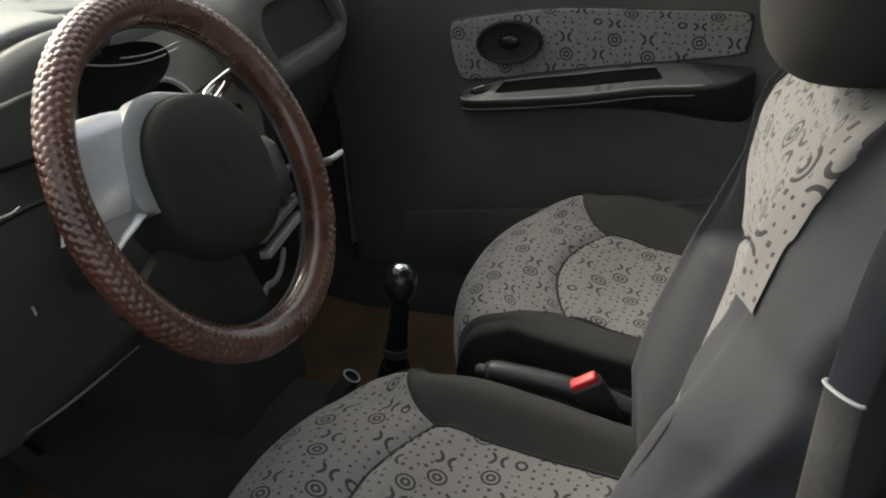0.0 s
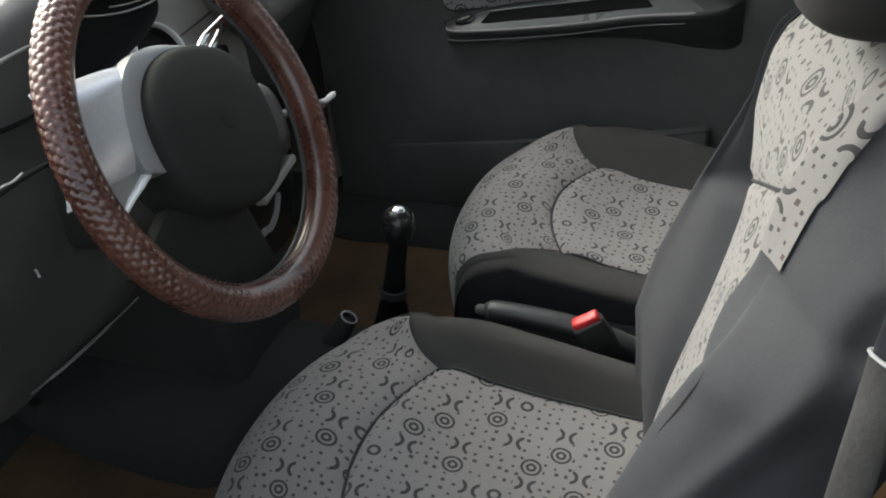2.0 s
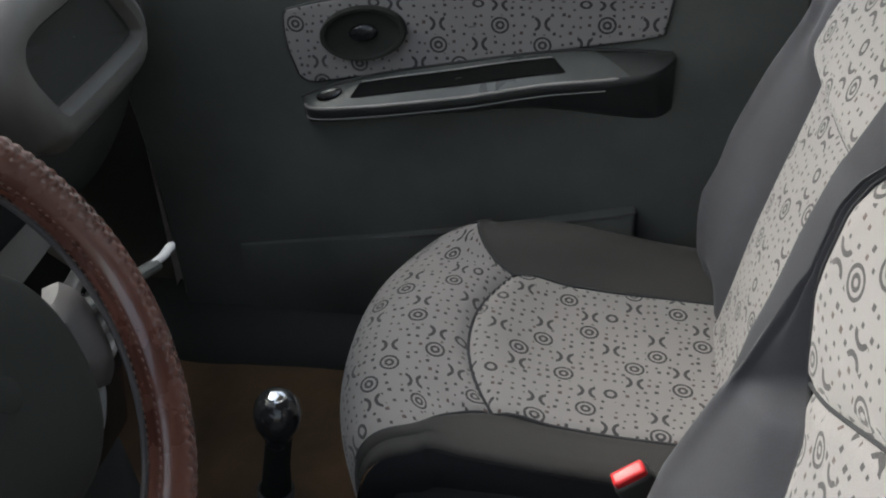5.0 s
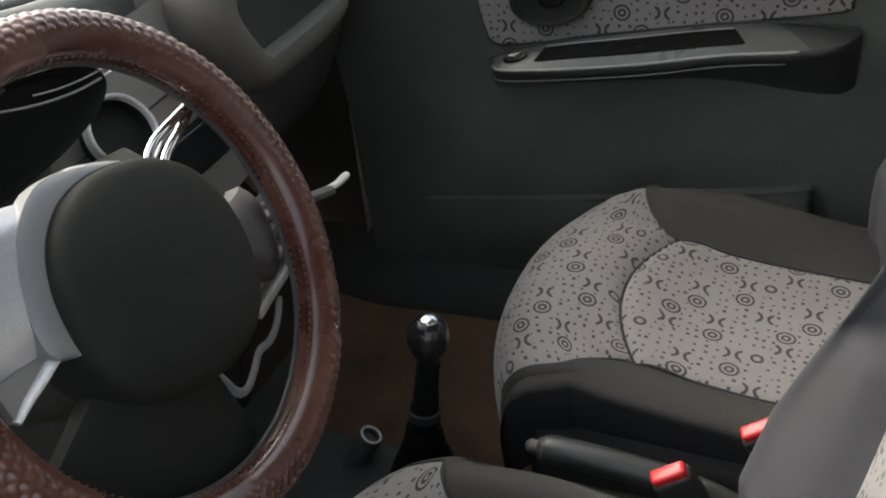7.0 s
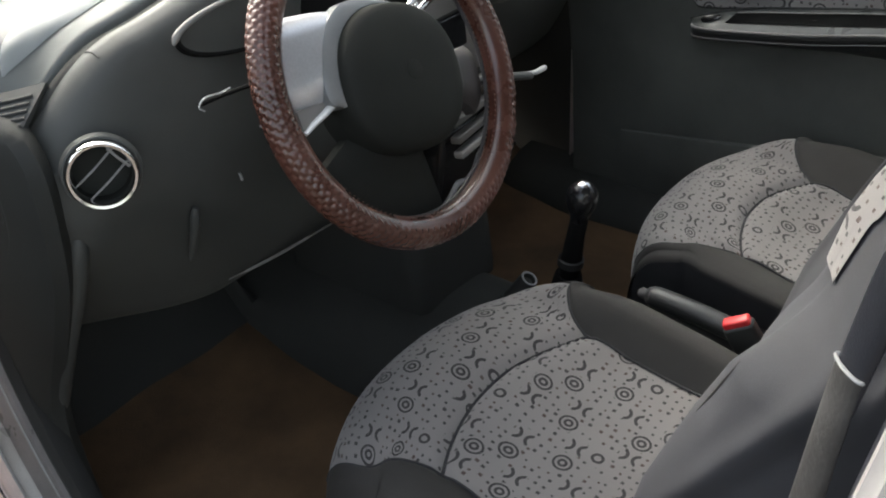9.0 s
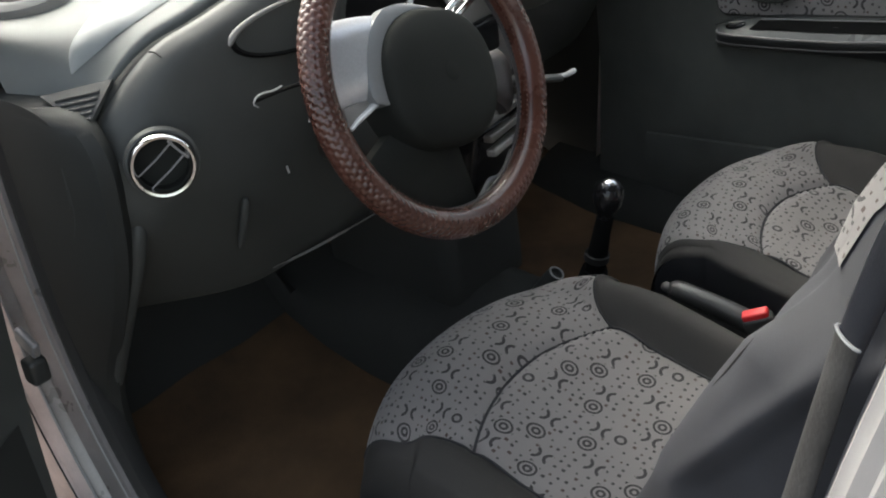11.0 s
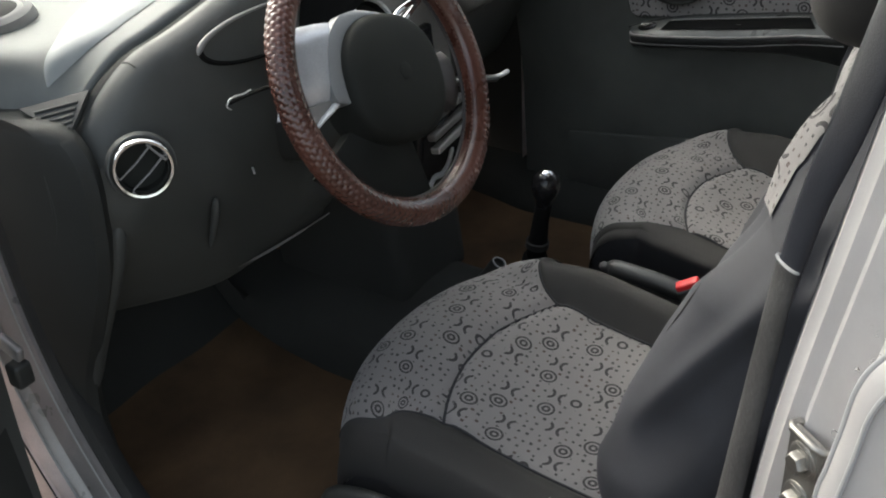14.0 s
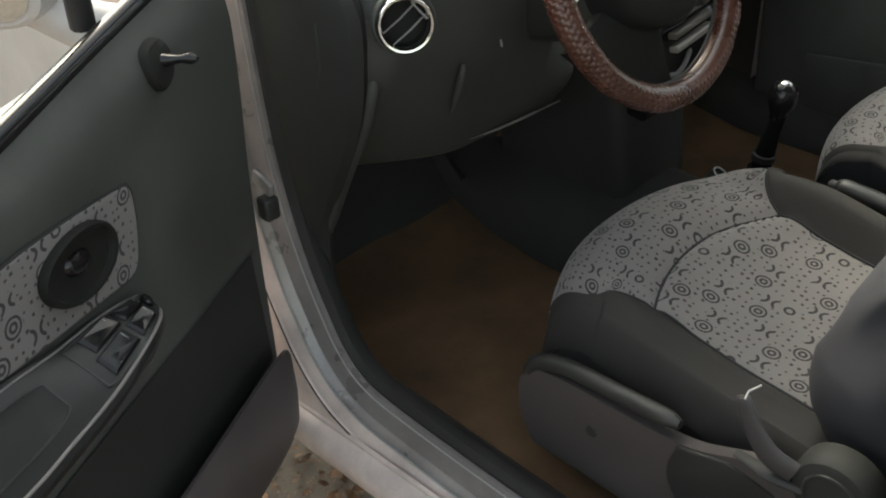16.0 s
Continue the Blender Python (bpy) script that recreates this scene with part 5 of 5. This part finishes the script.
# ---- doors ----
def switch_armrest(dr, P):
    """The driver's armrest: a sloping plate with rocker switches and a pull pocket."""
    inner = smooth_line([(0.238, 0.748, 0.004), (0.222, 0.764, 0.004), (0.16, 0.784, 0.004), (0.09, 0.796, 0.004), (0.014, 0.813, 0.004), (-0.08, 0.828, 0.004), (-0.20, 0.840, 0.004), (-0.28, 0.845, 0.003)], 60)
    outer = smooth_line([(0.236, 0.747, 0.010), (0.214, 0.754, 0.040), (0.165, 0.760, 0.058), (0.088, 0.755, 0.064), (0.015, 0.755, 0.064), (-0.058, 0.758, 0.064), (-0.20, 0.775, 0.058), (-0.28, 0.79, 0.010)], 60)

    def at(s, f, up=0.0):
        i = min(int(s * 59), 58)
        w = s * 59 - i
        a, b = inner[i] * (1 - w) + inner[i + 1] * w, outer[i] * (1 - w) + outer[i + 1] * w
        q = a + (b - a) * f
        return P(q[0], q[1] + up * 0.9 + 0.004 * math.sin(math.pi * f), q[2] + up * 0.35)

    rows = []
    for k in range(60):
        s = k / 59
        y, z, d = outer[k]
        rows.append([at(s, f) for f in (-0.05, 0.04, 0.2, 0.4, 0.6, 0.8, 0.94, 1.0)] + [P(y, z - 0.008, d + 0.002), P(y, z - 0.022, d * 0.92), P(y, z - 0.050, d * 0.55), P(y, z - 0.085, -0.004)])
    ar = part("armrest", loft(rows, False), M_ARM, dr, "grey-black armrest with switch plate")
    part("armrest_edge", tube([at(k / 59, 0.985, 0.001) for k in range(1, 50)], 0.0019, 8), M_STACK, ar, "pale armrest edge")
    part("armrest_line", tube([at(k / 59, 0.03, 0.001) for k in range(1, 56)], 0.0013, 6), M_STACK, ar, "thin pale line")
    # frame of the switch plate and the rockers in it
    rim = [at(s, f, 0.0012) for s, f in rounded(0.07, 0.09, 0.43, 0.92, 0.05, 4)]
    part("switch_plate", tube(rim, 0.0016, 6, closed=True), M_TRIM, ar, "grey switch plate rim")
    for s, f in ((0.225, 0.30), (0.240, 0.70), (0.340, 0.30), (0.355, 0.70)):
        ring = lambda g, h: [at(s + g * a * 0.046, f + g * b * 0.17, h - 0.0022 * a) for a, b in ((-1, -1), (1, -1), (1, 1), (-1, 1))]
        rk = part("rocker_switch", loft([ring(1.0, 0.0), ring(1.0, 0.0035), ring(0.82, 0.0060), ring(0.05, 0.0042)]), M_GLOSS, ar, "glossy black window rocker switch", angle=20)
        part("switch_line", tube([at(s - 0.030, f - 0.12, 0.0068), at(s - 0.030, f + 0.12, 0.0068)], 0.0010, 6), M_COLLAR, rk, "thin pale mark")
    ring = lambda g, h: [at(0.130 + 0.032 * g * math.cos(t), 0.46 + 0.26 * g * math.sin(t), h) for t in np.linspace(0, 2 * math.pi, 21)[:-1]]
    part("mirror_toggle", loft([ring(1.0, 0.0), ring(1.0, 0.004), ring(0.8, 0.007), ring(0.4, 0.0055), ring(0.05, 0.006)]), M_GLOSS, ar, "round glossy toggle")
    # the deep pocket is only a flat sheet, black for the shade inside
    pocket = rounded(0.52, 0.22, 0.84, 0.80, 0.10, 5)
    part("pull_pocket", loft([[at(0.68 + (a - 0.68) * g, 0.52 + (b - 0.52) * g, h) for a, b in pocket] for g, h in ((1.0, 0.0015), (0.95, 0.0022), (0.90, 0.0012), (0.5, 0.0010), (0.03, 0.0010))], True, False), M_RUBBER, ar, "black sheet for the shade in the pull pocket")
    part("pocket_rim", tube([at(a, b, 0.002) for a, b in pocket], 0.0010, 6, closed=True), M_TRIM, ar)


def pull_armrest(dr, P):
    """The passenger's armrest: a glossy plate with a long pull slot and one window switch, over a tapering block."""
    inner = smooth_line([(0.246, 0.762, 0.004), (0.200, 0.780, 0.004), (0.127, 0.8005, 0.004), (0.03, 0.817, 0.004), (-0.072, 0.8332, 0.004), (-0.137, 0.8395, 0.004), (-0.200, 0.840, 0.004), (-0.262, 0.837, 0.003)], 60)
    outer = smooth_line([(0.243, 0.757, 0.008), (0.222, 0.758, 0.032), (0.150, 0.7675, 0.043), (0.016, 0.7855, 0.045), (-0.097, 0.8065, 0.045), (-0.187, 0.816, 0.043), (-0.240, 0.826, 0.036), (-0.266, 0.834, 0.008)], 60)

    def at(s, f, up=0.0):
        i = min(int(s * 59), 58)
        w = s * 59 - i
        a, b = inner[i] * (1 - w) + inner[i + 1] * w, outer[i] * (1 - w) + outer[i + 1] * w
        q = a + (b - a) * f
        return P(q[0], q[1] + up * 0.9 + 0.003 * math.sin(math.pi * f), q[2] + up * 0.35)

    rows = []
    for k in range(60):
        s = k / 59
        y, z, d = outer[k]
        low = 0.012 + 0.058 * step(0.30, 0.92, s)
        rows.append([at(s, f) for f in (-0.05, 0.04, 0.2, 0.4, 0.6, 0.8, 0.94, 1.0)] + [P(y, z - 0.004, d + 0.001), P(y, z - 0.012, d * 0.96), P(y, z - 0.016, d * 0.86), P(y, z - 0.018 - low * 0.5, d * 0.66), P(y, z - 0.020 - low, -0.004)])
    ar = part("armrest", loft(rows, False), M_ARM, dr, "grey-black armrest with a long pull slot")
    part("plate", loft([[at(k / 59, f, 0.0012) for f in (0.03, 0.2, 0.4, 0.6, 0.8, 0.97)] for k in range(1, 46)], False), M_PLATE, ar, "grey satin top plate")
    # gloss highlight of the front edge, put into a pale colour
    part("armrest_edge", tube([at(k / 59, 0.985, 0.001) for k in range(2, 44)], [0.0008] + [0.0022] * 40 + [0.0008], 8), M_STACK, ar, "pale strip for the gloss highlight on the front edge")
    part("armrest_line", tube([P(y, z - 0.0165, d * 0.86 + 0.001) for y, z, d in outer[3:42]], 0.0012, 6), M_STACK, ar, "thin pale lower line")
    part("insert_joint", tube([at(k / 59, -0.02, 0.002) for k in range(0, 60)], 0.0022, 6), M_RUBBER, ar, "black joint under the cloth")
    # slot not cut in: a raised black sheet paints its shade
    slot = rounded(0.245, 0.26, 0.625, 0.74, 0.02, 3)
    mid = (0.435, 0.50)
    part("pull_slot", loft([[at(mid[0] + (a - mid[0]) * g, mid[1] + (b - mid[1]) * g, h) for a, b in slot] for g, h in ((1.0, 0.0030), (0.985, 0.0036), (0.965, 0.0024), (0.5, 0.0020), (0.03, 0.0020))], True, False), M_VOID, ar, "black sheet for the shade in the pull slot")
    part("slot_rim", tube([at(0.25 + 0.37 * g, 0.245, 0.0036) for g in np.linspace(0, 1, 12)], 0.0011, 6), M_STACK, ar, "thin bright slot rim")
    ring = lambda g, h: [at(0.165 + 0.044 * g * math.cos(t), 0.52 + 0.22 * g * math.sin(t), h) for t in np.linspace(0, 2 * math.pi, 21)[:-1]]
    part("window_switch", loft([ring(1.0, 0.001), ring(1.0, 0.0045), ring(0.8, 0.006), ring(0.4, 0.0045), ring(0.05, 0.005)]), M_GLOSS, ar, "glossy black window switch")


def door(name, sgn, m, label, at, front=0.50, rear=-0.42, switches=False, rise=0.0):
    """A front door in its closed place on the side sgn, then turned by m."""
    dr = thing(name, at, label, "car door", "front doors")

    def P(y, z, inn=0.0):
        """A point of the trim; inn: how far it stands into the cabin."""
        bow = 0.010 * math.sin(math.pi * step(0.5, 1.05, z))
        z += rise * step(0.52, 0.72, z) * step(1.05, 0.99, z)
        return m @ Vector((sgn * (0.592 - inn + bow + 0.022 * step(0.97, 1.06, z) ** 2), y, z + (z - 0.9) / 0.175 * (-0.052 + 0.16 * min(max(y, -0.1), 0.45)) * (z > 0.9)))

    zs = np.concatenate([np.linspace(0.33, 0.98, 40), np.linspace(0.985, 1.055, 12)])

    def front_edge(z):
        return front - 0.02 * step(0.55, 0.30, z) + 0.015 * math.sin(z * 9)

    trim = [[P(front_edge(z) + (rear - front_edge(z)) * g, z, 0.004 * noise.noise(Vector((g * 3, z * 4, 0)))) for g in np.linspace(0, 1, 50)] for z in zs]
    part("trim_panel", loft(trim, False), M_DOOR, dr, "charcoal plastic trim panel")
    part("trim_edge", loft([[P(front_edge(z), z), P(front_edge(z) + 0.006, z, -0.008), P(front_edge(z) + 0.006, z, -0.030), P(front_edge(z) + 0.004, z, -0.05)] for z in zs], False), M_DOOR, dr, "rounded front edge of the trim")
    shell = [[m @ Vector((sgn * x, y, z)) for x, z in ((0.66, 0.30), (0.715, 0.31), (0.735, 0.45), (0.742, 0.70), (0.735, 0.93), (0.70, 1.005), (0.66, 1.01))] for y in np.linspace(front + 0.01, rear - 0.02, 24)]
    part("outer_skin", loft(shell, False), M_PAINT, dr, "silver painted outer skin")
    part("front_face", loft([[m @ Vector((sgn * x, front + 0.012, z)) for x in (0.625, 0.66, 0.70, 0.735)] for z in np.linspace(0.31, 1.05, 12)], False), M_PRIMER, dr, "silver shut face")
    # cloth insert
    edge = [(0.245, 0.797), (0.256, 0.84), (0.255, 0.885), (0.235, 0.896), (0.15, 0.915), (0.06, 0.932), (-0.08, 0.944), (-0.20, 0.950), (-0.245, 0.948), (-0.256, 0.925), (-0.250, 0.875), (-0.235, 0.860), (-0.12, 0.842), (0.0, 0.822), (0.12, 0.803), (0.20, 0.791), (0.23, 0.788)]
    ol = smooth_line(edge + edge[:1], 110)[:-1]
    cy0, cz0 = 0.0, 0.872
    rows, uvs = [], []
    for q, d in ((1.0, -0.004), (1.0, 0.002), (0.992, 0.0045), (0.975, 0.005), (0.9, 0.005), (0.7, 0.005), (0.4, 0.005), (0.02, 0.005)):
        pts = [(cy0 + (p[0] - cy0) * q, cz0 + (p[1] - cz0) * q) for p in ol]
        rows.append([P(a, b, d) for a, b in pts])
        uvs.append([(b + 1.7 + sgn, a + 0.3) for a, b in pts] + [(pts[0][1] + 1.7 + sgn, pts[0][0] + 0.3)])
    ins = part("cloth_insert", loft(rows, True, False, uv=uvs), M_PRINT, dr, "printed cloth insert")
    part("insert_groove", tube([P(p[0], p[1], 0.001) for p in ol], 0.0026, 6, closed=True), M_RUBBER, ins)
    # oval loudspeaker
    sy, sz, tall = 0.147, 0.862, 0.042 if switches else 0.039
    ell = lambda q, d: [P(sy + 0.060 * q * math.cos(t), sz + tall * q * math.sin(t) - 0.006 * q * math.cos(t), d) for t in np.linspace(0, 2 * math.pi, 41)[:-1]]
    spk = part("loudspeaker", loft([ell(1.0, 0.004), ell(1.0, 0.012), ell(0.96, 0.0155), ell(0.88, 0.015), ell(0.82, 0.0095), ell(0.55, 0.007), ell(0.3, 0.0062), ell(0.02, 0.0062)], True, False), M_HUB, dr, "black oval loudspeaker")
    part("cone_cap", loft([ell(0.34, 0.006), ell(0.30, 0.010), ell(0.2, 0.0125), ell(0.02, 0.0135)], True, False), M_GLOSS, spk, "glossy cone cap")
    if switches:
        switch_armrest(dr, P)
    else:
        pull_armrest(dr, P)
    # map pocket and window sill
    if switches:
        lip = smooth_line([(0.478, 0.470, 0.004), (0.474, 0.510, 0.026), (0.446, 0.535, 0.040), (0.40, 0.545, 0.044), (0.30, 0.546, 0.044), (0.10, 0.548, 0.044), (-0.20, 0.552, 0.044), (-0.36, 0.555, 0.030)], 44)
        rows = [[P(y, z - 0.008, d - 0.012), P(y, z, d - 0.006), P(y, z + 0.001, d), P(y, z - 0.006, d + 0.004), P(y, z - 0.07, d + 0.006), P(y, 0.40, d + 0.002), P(y, 0.362, d * 0.7), P(y, 0.338, -0.012)] for y, z, d in lip]
        part("map_pocket", loft(rows, False), M_SHIELD, dr, "grey moulded map pocket")
        # dark sheet laid on the trim as the shade behind the pocket
        part("pocket_shade", loft([[P(y, 0.66, 0.0035), P(y, 0.50, 0.004)] for y in np.linspace(0.47, -0.36, 24)], False), M_KICK, dr, "dark sheet for the shade inside the map pocket")
    else:
        pk = smooth_line([(0.372, 0.510, 0.004), (0.094, 0.5485, 0.014), (-0.135, 0.587, 0.018), (-0.216, 0.602, 0.018), (-0.228, 0.600, 0.006)], 34)
        rows = [[P(y, z + 0.004, -0.004), P(y, z + 0.003, d), P(y, z - 0.003, d + 0.002), P(y, z - 0.08, d + 0.004), P(y, 0.36, d * 0.6), P(y, 0.34, -0.01)] for y, z, d in pk]
        part("map_pocket", loft(rows, False), M_DOOR, dr, "shallow moulded map pocket")
        part("pocket_lip", tube([P(y, z + 0.001, d + 0.001) for y, z, d in pk[8:]], 0.0020, 6), M_ARM, dr)
    part("window_seal", tube([P(y, 1.055, -0.012) for y in np.linspace(front, rear, 20)], 0.013, 10), M_GLOSS, dr, "black window seal")
    return dr, P


passenger_door, _ = door("passenger_door", 1, Matrix.Identity(4), "charcoal plastic passenger door trim with printed cloth insert", (0.62, 0.05, 0.35))
bm = bmesh.new()
bm.faces.new([bm.verts.new(p) for p in ((0.665, 0.46, 1.06), (0.665, -0.42, 1.06), (0.59, -0.46, 1.42), (0.575, 0.05, 1.43))])
bmesh.ops.solidify(bm, geom=list(bm.faces), thickness=0.004)
ob = part("window_pane", bm, M_GLASS, passenger_door, "clear window pane")
ob.visible_shadow = False

HX, HY, DOOR_TURN = -0.70, 0.60, 61
DOOR = Matrix.Translation((HX, HY, -0.03)) @ pose(0, 0, 0, 0, 0, -DOOR_TURN) @ Matrix.Translation((-HX, -HY, 0))
driver_door, PD = door("driver_door", -1, DOOR, "open charcoal plastic driver's door with printed cloth insert", (-0.9, 0.35, 0.3), front=0.505, rear=-0.42, switches=True, rise=0.024)
# mirror adjuster stick on the driver's door
mj = part("mirror_adjuster", loft([[PD(0.348 + 0.024 * q * math.cos(t), 0.985 + 0.032 * q * math.sin(t), d) for t in np.linspace(0, 2 * math.pi, 29)[:-1]] for q, d in ((1.0, -0.002), (0.98, 0.006), (0.85, 0.010), (0.5, 0.011), (0.02, 0.011))], True, False), M_HUB, driver_door, "black mirror adjuster base")
part("stick", tube([PD(0.352, 0.985, 0.008), PD(0.356, 0.986, 0.028), PD(0.358, 0.987, 0.040), PD(0.358, 0.987, 0.048)], [0.008, 0.0045, 0.007, 0.003], 14), M_GLOSS, mj, "glossy adjuster stick")
# window glass stub, frame and door mirror
part("window_frame", tube([DOOR @ Vector(p) for p in ((-0.665, 0.335, 1.05), (-0.655, 0.325, 1.15), (-0.63, 0.28, 1.32))], 0.014, 10), M_RUBBER, driver_door, "black window channel")
mir = part("mirror_housing", loft([[DOOR @ (Vector((-0.815, 0.37, 1.092)) + Vector((0.095 * math.copysign(abs(math.cos(t)) ** 0.7, math.cos(t)) * q, o, 0.062 * math.copysign(abs(math.sin(t)) ** 0.7, math.sin(t)) * q))) for t in np.linspace(0, 2 * math.pi, 33)[:-1]] for q, o in ((0.93, -0.025), (1.0, -0.02), (1.0, 0.0), (0.95, 0.03), (0.75, 0.055), (0.4, 0.07), (0.05, 0.075))]), M_PAINT, driver_door, "silver door mirror housing")
part("mirror_glass", loft([[DOOR @ (Vector((-0.815, 0.37, 1.092)) + Vector((0.085 * math.copysign(abs(math.cos(t)) ** 0.7, math.cos(t)) * q, -0.0275, 0.052 * math.copysign(abs(math.sin(t)) ** 0.7, math.sin(t)) * q))) for t in np.linspace(0, 2 * math.pi, 33)[:-1]] for q in (1.0, 0.5, 0.02)], True, False), M_MIRROR, mir, "wet mirror glass")
part("mirror_foot", tube([DOOR @ Vector(p) for p in ((-0.69, 0.43, 0.995), (-0.73, 0.41, 1.02), (-0.78, 0.39, 1.055))], [0.04, 0.03, 0.028], 14), M_PAINT, mir, "silver mirror foot")


# ---- console, lever, brake, buckles ----
gl = thing("gear_lever", (0.028, 0.14, 0.46), "black gear lever with a glossy ball knob", "gear lever")
part("knob", lathe([(0.0, 0.027), (0.008, 0.026), (0.016, 0.0215), (0.0215, 0.013), (0.0235, 0.002), (0.022, -0.010), (0.017, -0.021), (0.0135, -0.030), (0.013, -0.036), (0, -0.036)], pose(0.026, 0.124, 0.697, 6), 32), M_GLOSS, gl, "glossy black ball knob")
part("knob_cap", lathe([(0.0, 0.0283), (0.006, 0.0277), (0.0095, 0.0262), (0.0105, 0.0247), (0.0, 0.0235)], pose(0.026, 0.124, 0.697, 6), 28), M_CHROME, gl, "bright knob cap")
part("lever", tube([(0.026, 0.126, 0.668), (0.028, 0.134, 0.63), (0.030, 0.141, 0.585), (0.031, 0.146, 0.55)], [0.013, 0.0135, 0.016, 0.016], 16), M_VOID, gl, "black lever sleeve")
part("collar", lathe([(0.017, -0.008), (0.0195, -0.007), (0.0195, 0.004), (0.017, 0.006)], pose(0.0305, 0.142, 0.585, 6), 24), M_RUBBER, gl, "dull metal collar")
part("boot", tube([(0.031, 0.146, 0.56), (0.032, 0.149, 0.53), (0.033, 0.152, 0.50), (0.033, 0.154, 0.455)], [0.020, 0.026, 0.036, 0.052], 20), M_VOID, gl, "black rubber boot")
so = thing("power_socket", (0.022, 0.262, 0.44), "dark upright stub with a thin metal ring", "socket")
SO = frame_at((0.043, 0.226, 0.512), (0.1, -0.50, 0.86))
part("stub", lathe([(0.0, -0.006), (0.0105, -0.006), (0.011, 0.002), (0.0135, 0.003), (0.015, -0.004), (0.017, -0.05), (0.020, -0.095), (0, -0.095)], SO, 24), M_DASH, so, "dark grey stub")
part("ring", torus(0.0122, 0.0015, SO @ pose(0, 0, 0.003), 30, 8), M_COLLAR, so, "thin pale ring")
hb = thing("handbrake", (0, -0.25, 0.48), "black handbrake lever lying between the seats", "handbrake")
grip = part("grip", tube(smooth_line([(-0.006, -0.004, 0.600), (-0.006, -0.03, 0.601), (-0.007, -0.09, 0.598), (-0.008, -0.15, 0.590), (-0.008, -0.20, 0.575), (-0.006, -0.30, 0.52)], 24), [0.011, 0.0135, 0.0145] + [0.0155] * 12 + [0.0145] * 9, 16), M_ARM, hb, "dark ribbed grip")
part("button", tube([(-0.006, -0.006, 0.600), (-0.006, 0.006, 0.601), (-0.006, 0.010, 0.601)], [0.0075, 0.0075, 0.004], 14), M_TRIM, grip, "grey press button")
part("grip_ring", torus(0.0135, 0.0016, frame_at((-0.006, -0.010, 0.600), (0, 1, 0.05)), 24, 8), M_TRIM, grip)


def buckle(name_at, yaw, tip):
    b = thing("belt_buckle", name_at, "black belt buckle with a red press button", "belt buckle", "belt buckles")
    m = frame_at(tip, (-0.25, 0.40, 0.88), (0.25, -0.85, 0.45))
    part("case", rbox((0.021, 0.040, 0.09), 0.006, m @ pose(0, 0, -0.050)), M_BLACK, b, "black plastic case")
    part("button", rbox((0.016, 0.035, 0.014), 0.004, m @ pose(0, 0, -0.004)), M_RED, b, "red press button")
    part("stem", tube([m @ Vector((0, 0, -0.09)), m @ Vector((0, 0.0, -0.14)), m @ Vector((0, 0, -0.19))], 0.012, 10, 0.6), M_BLACK, b)
    return b


buckle((-0.040, -0.17, 0.50), -1, (-0.036, -0.142, 0.632))
buckle((0.055, -0.24, 0.50), 1, (0.052, -0.215, 0.628))
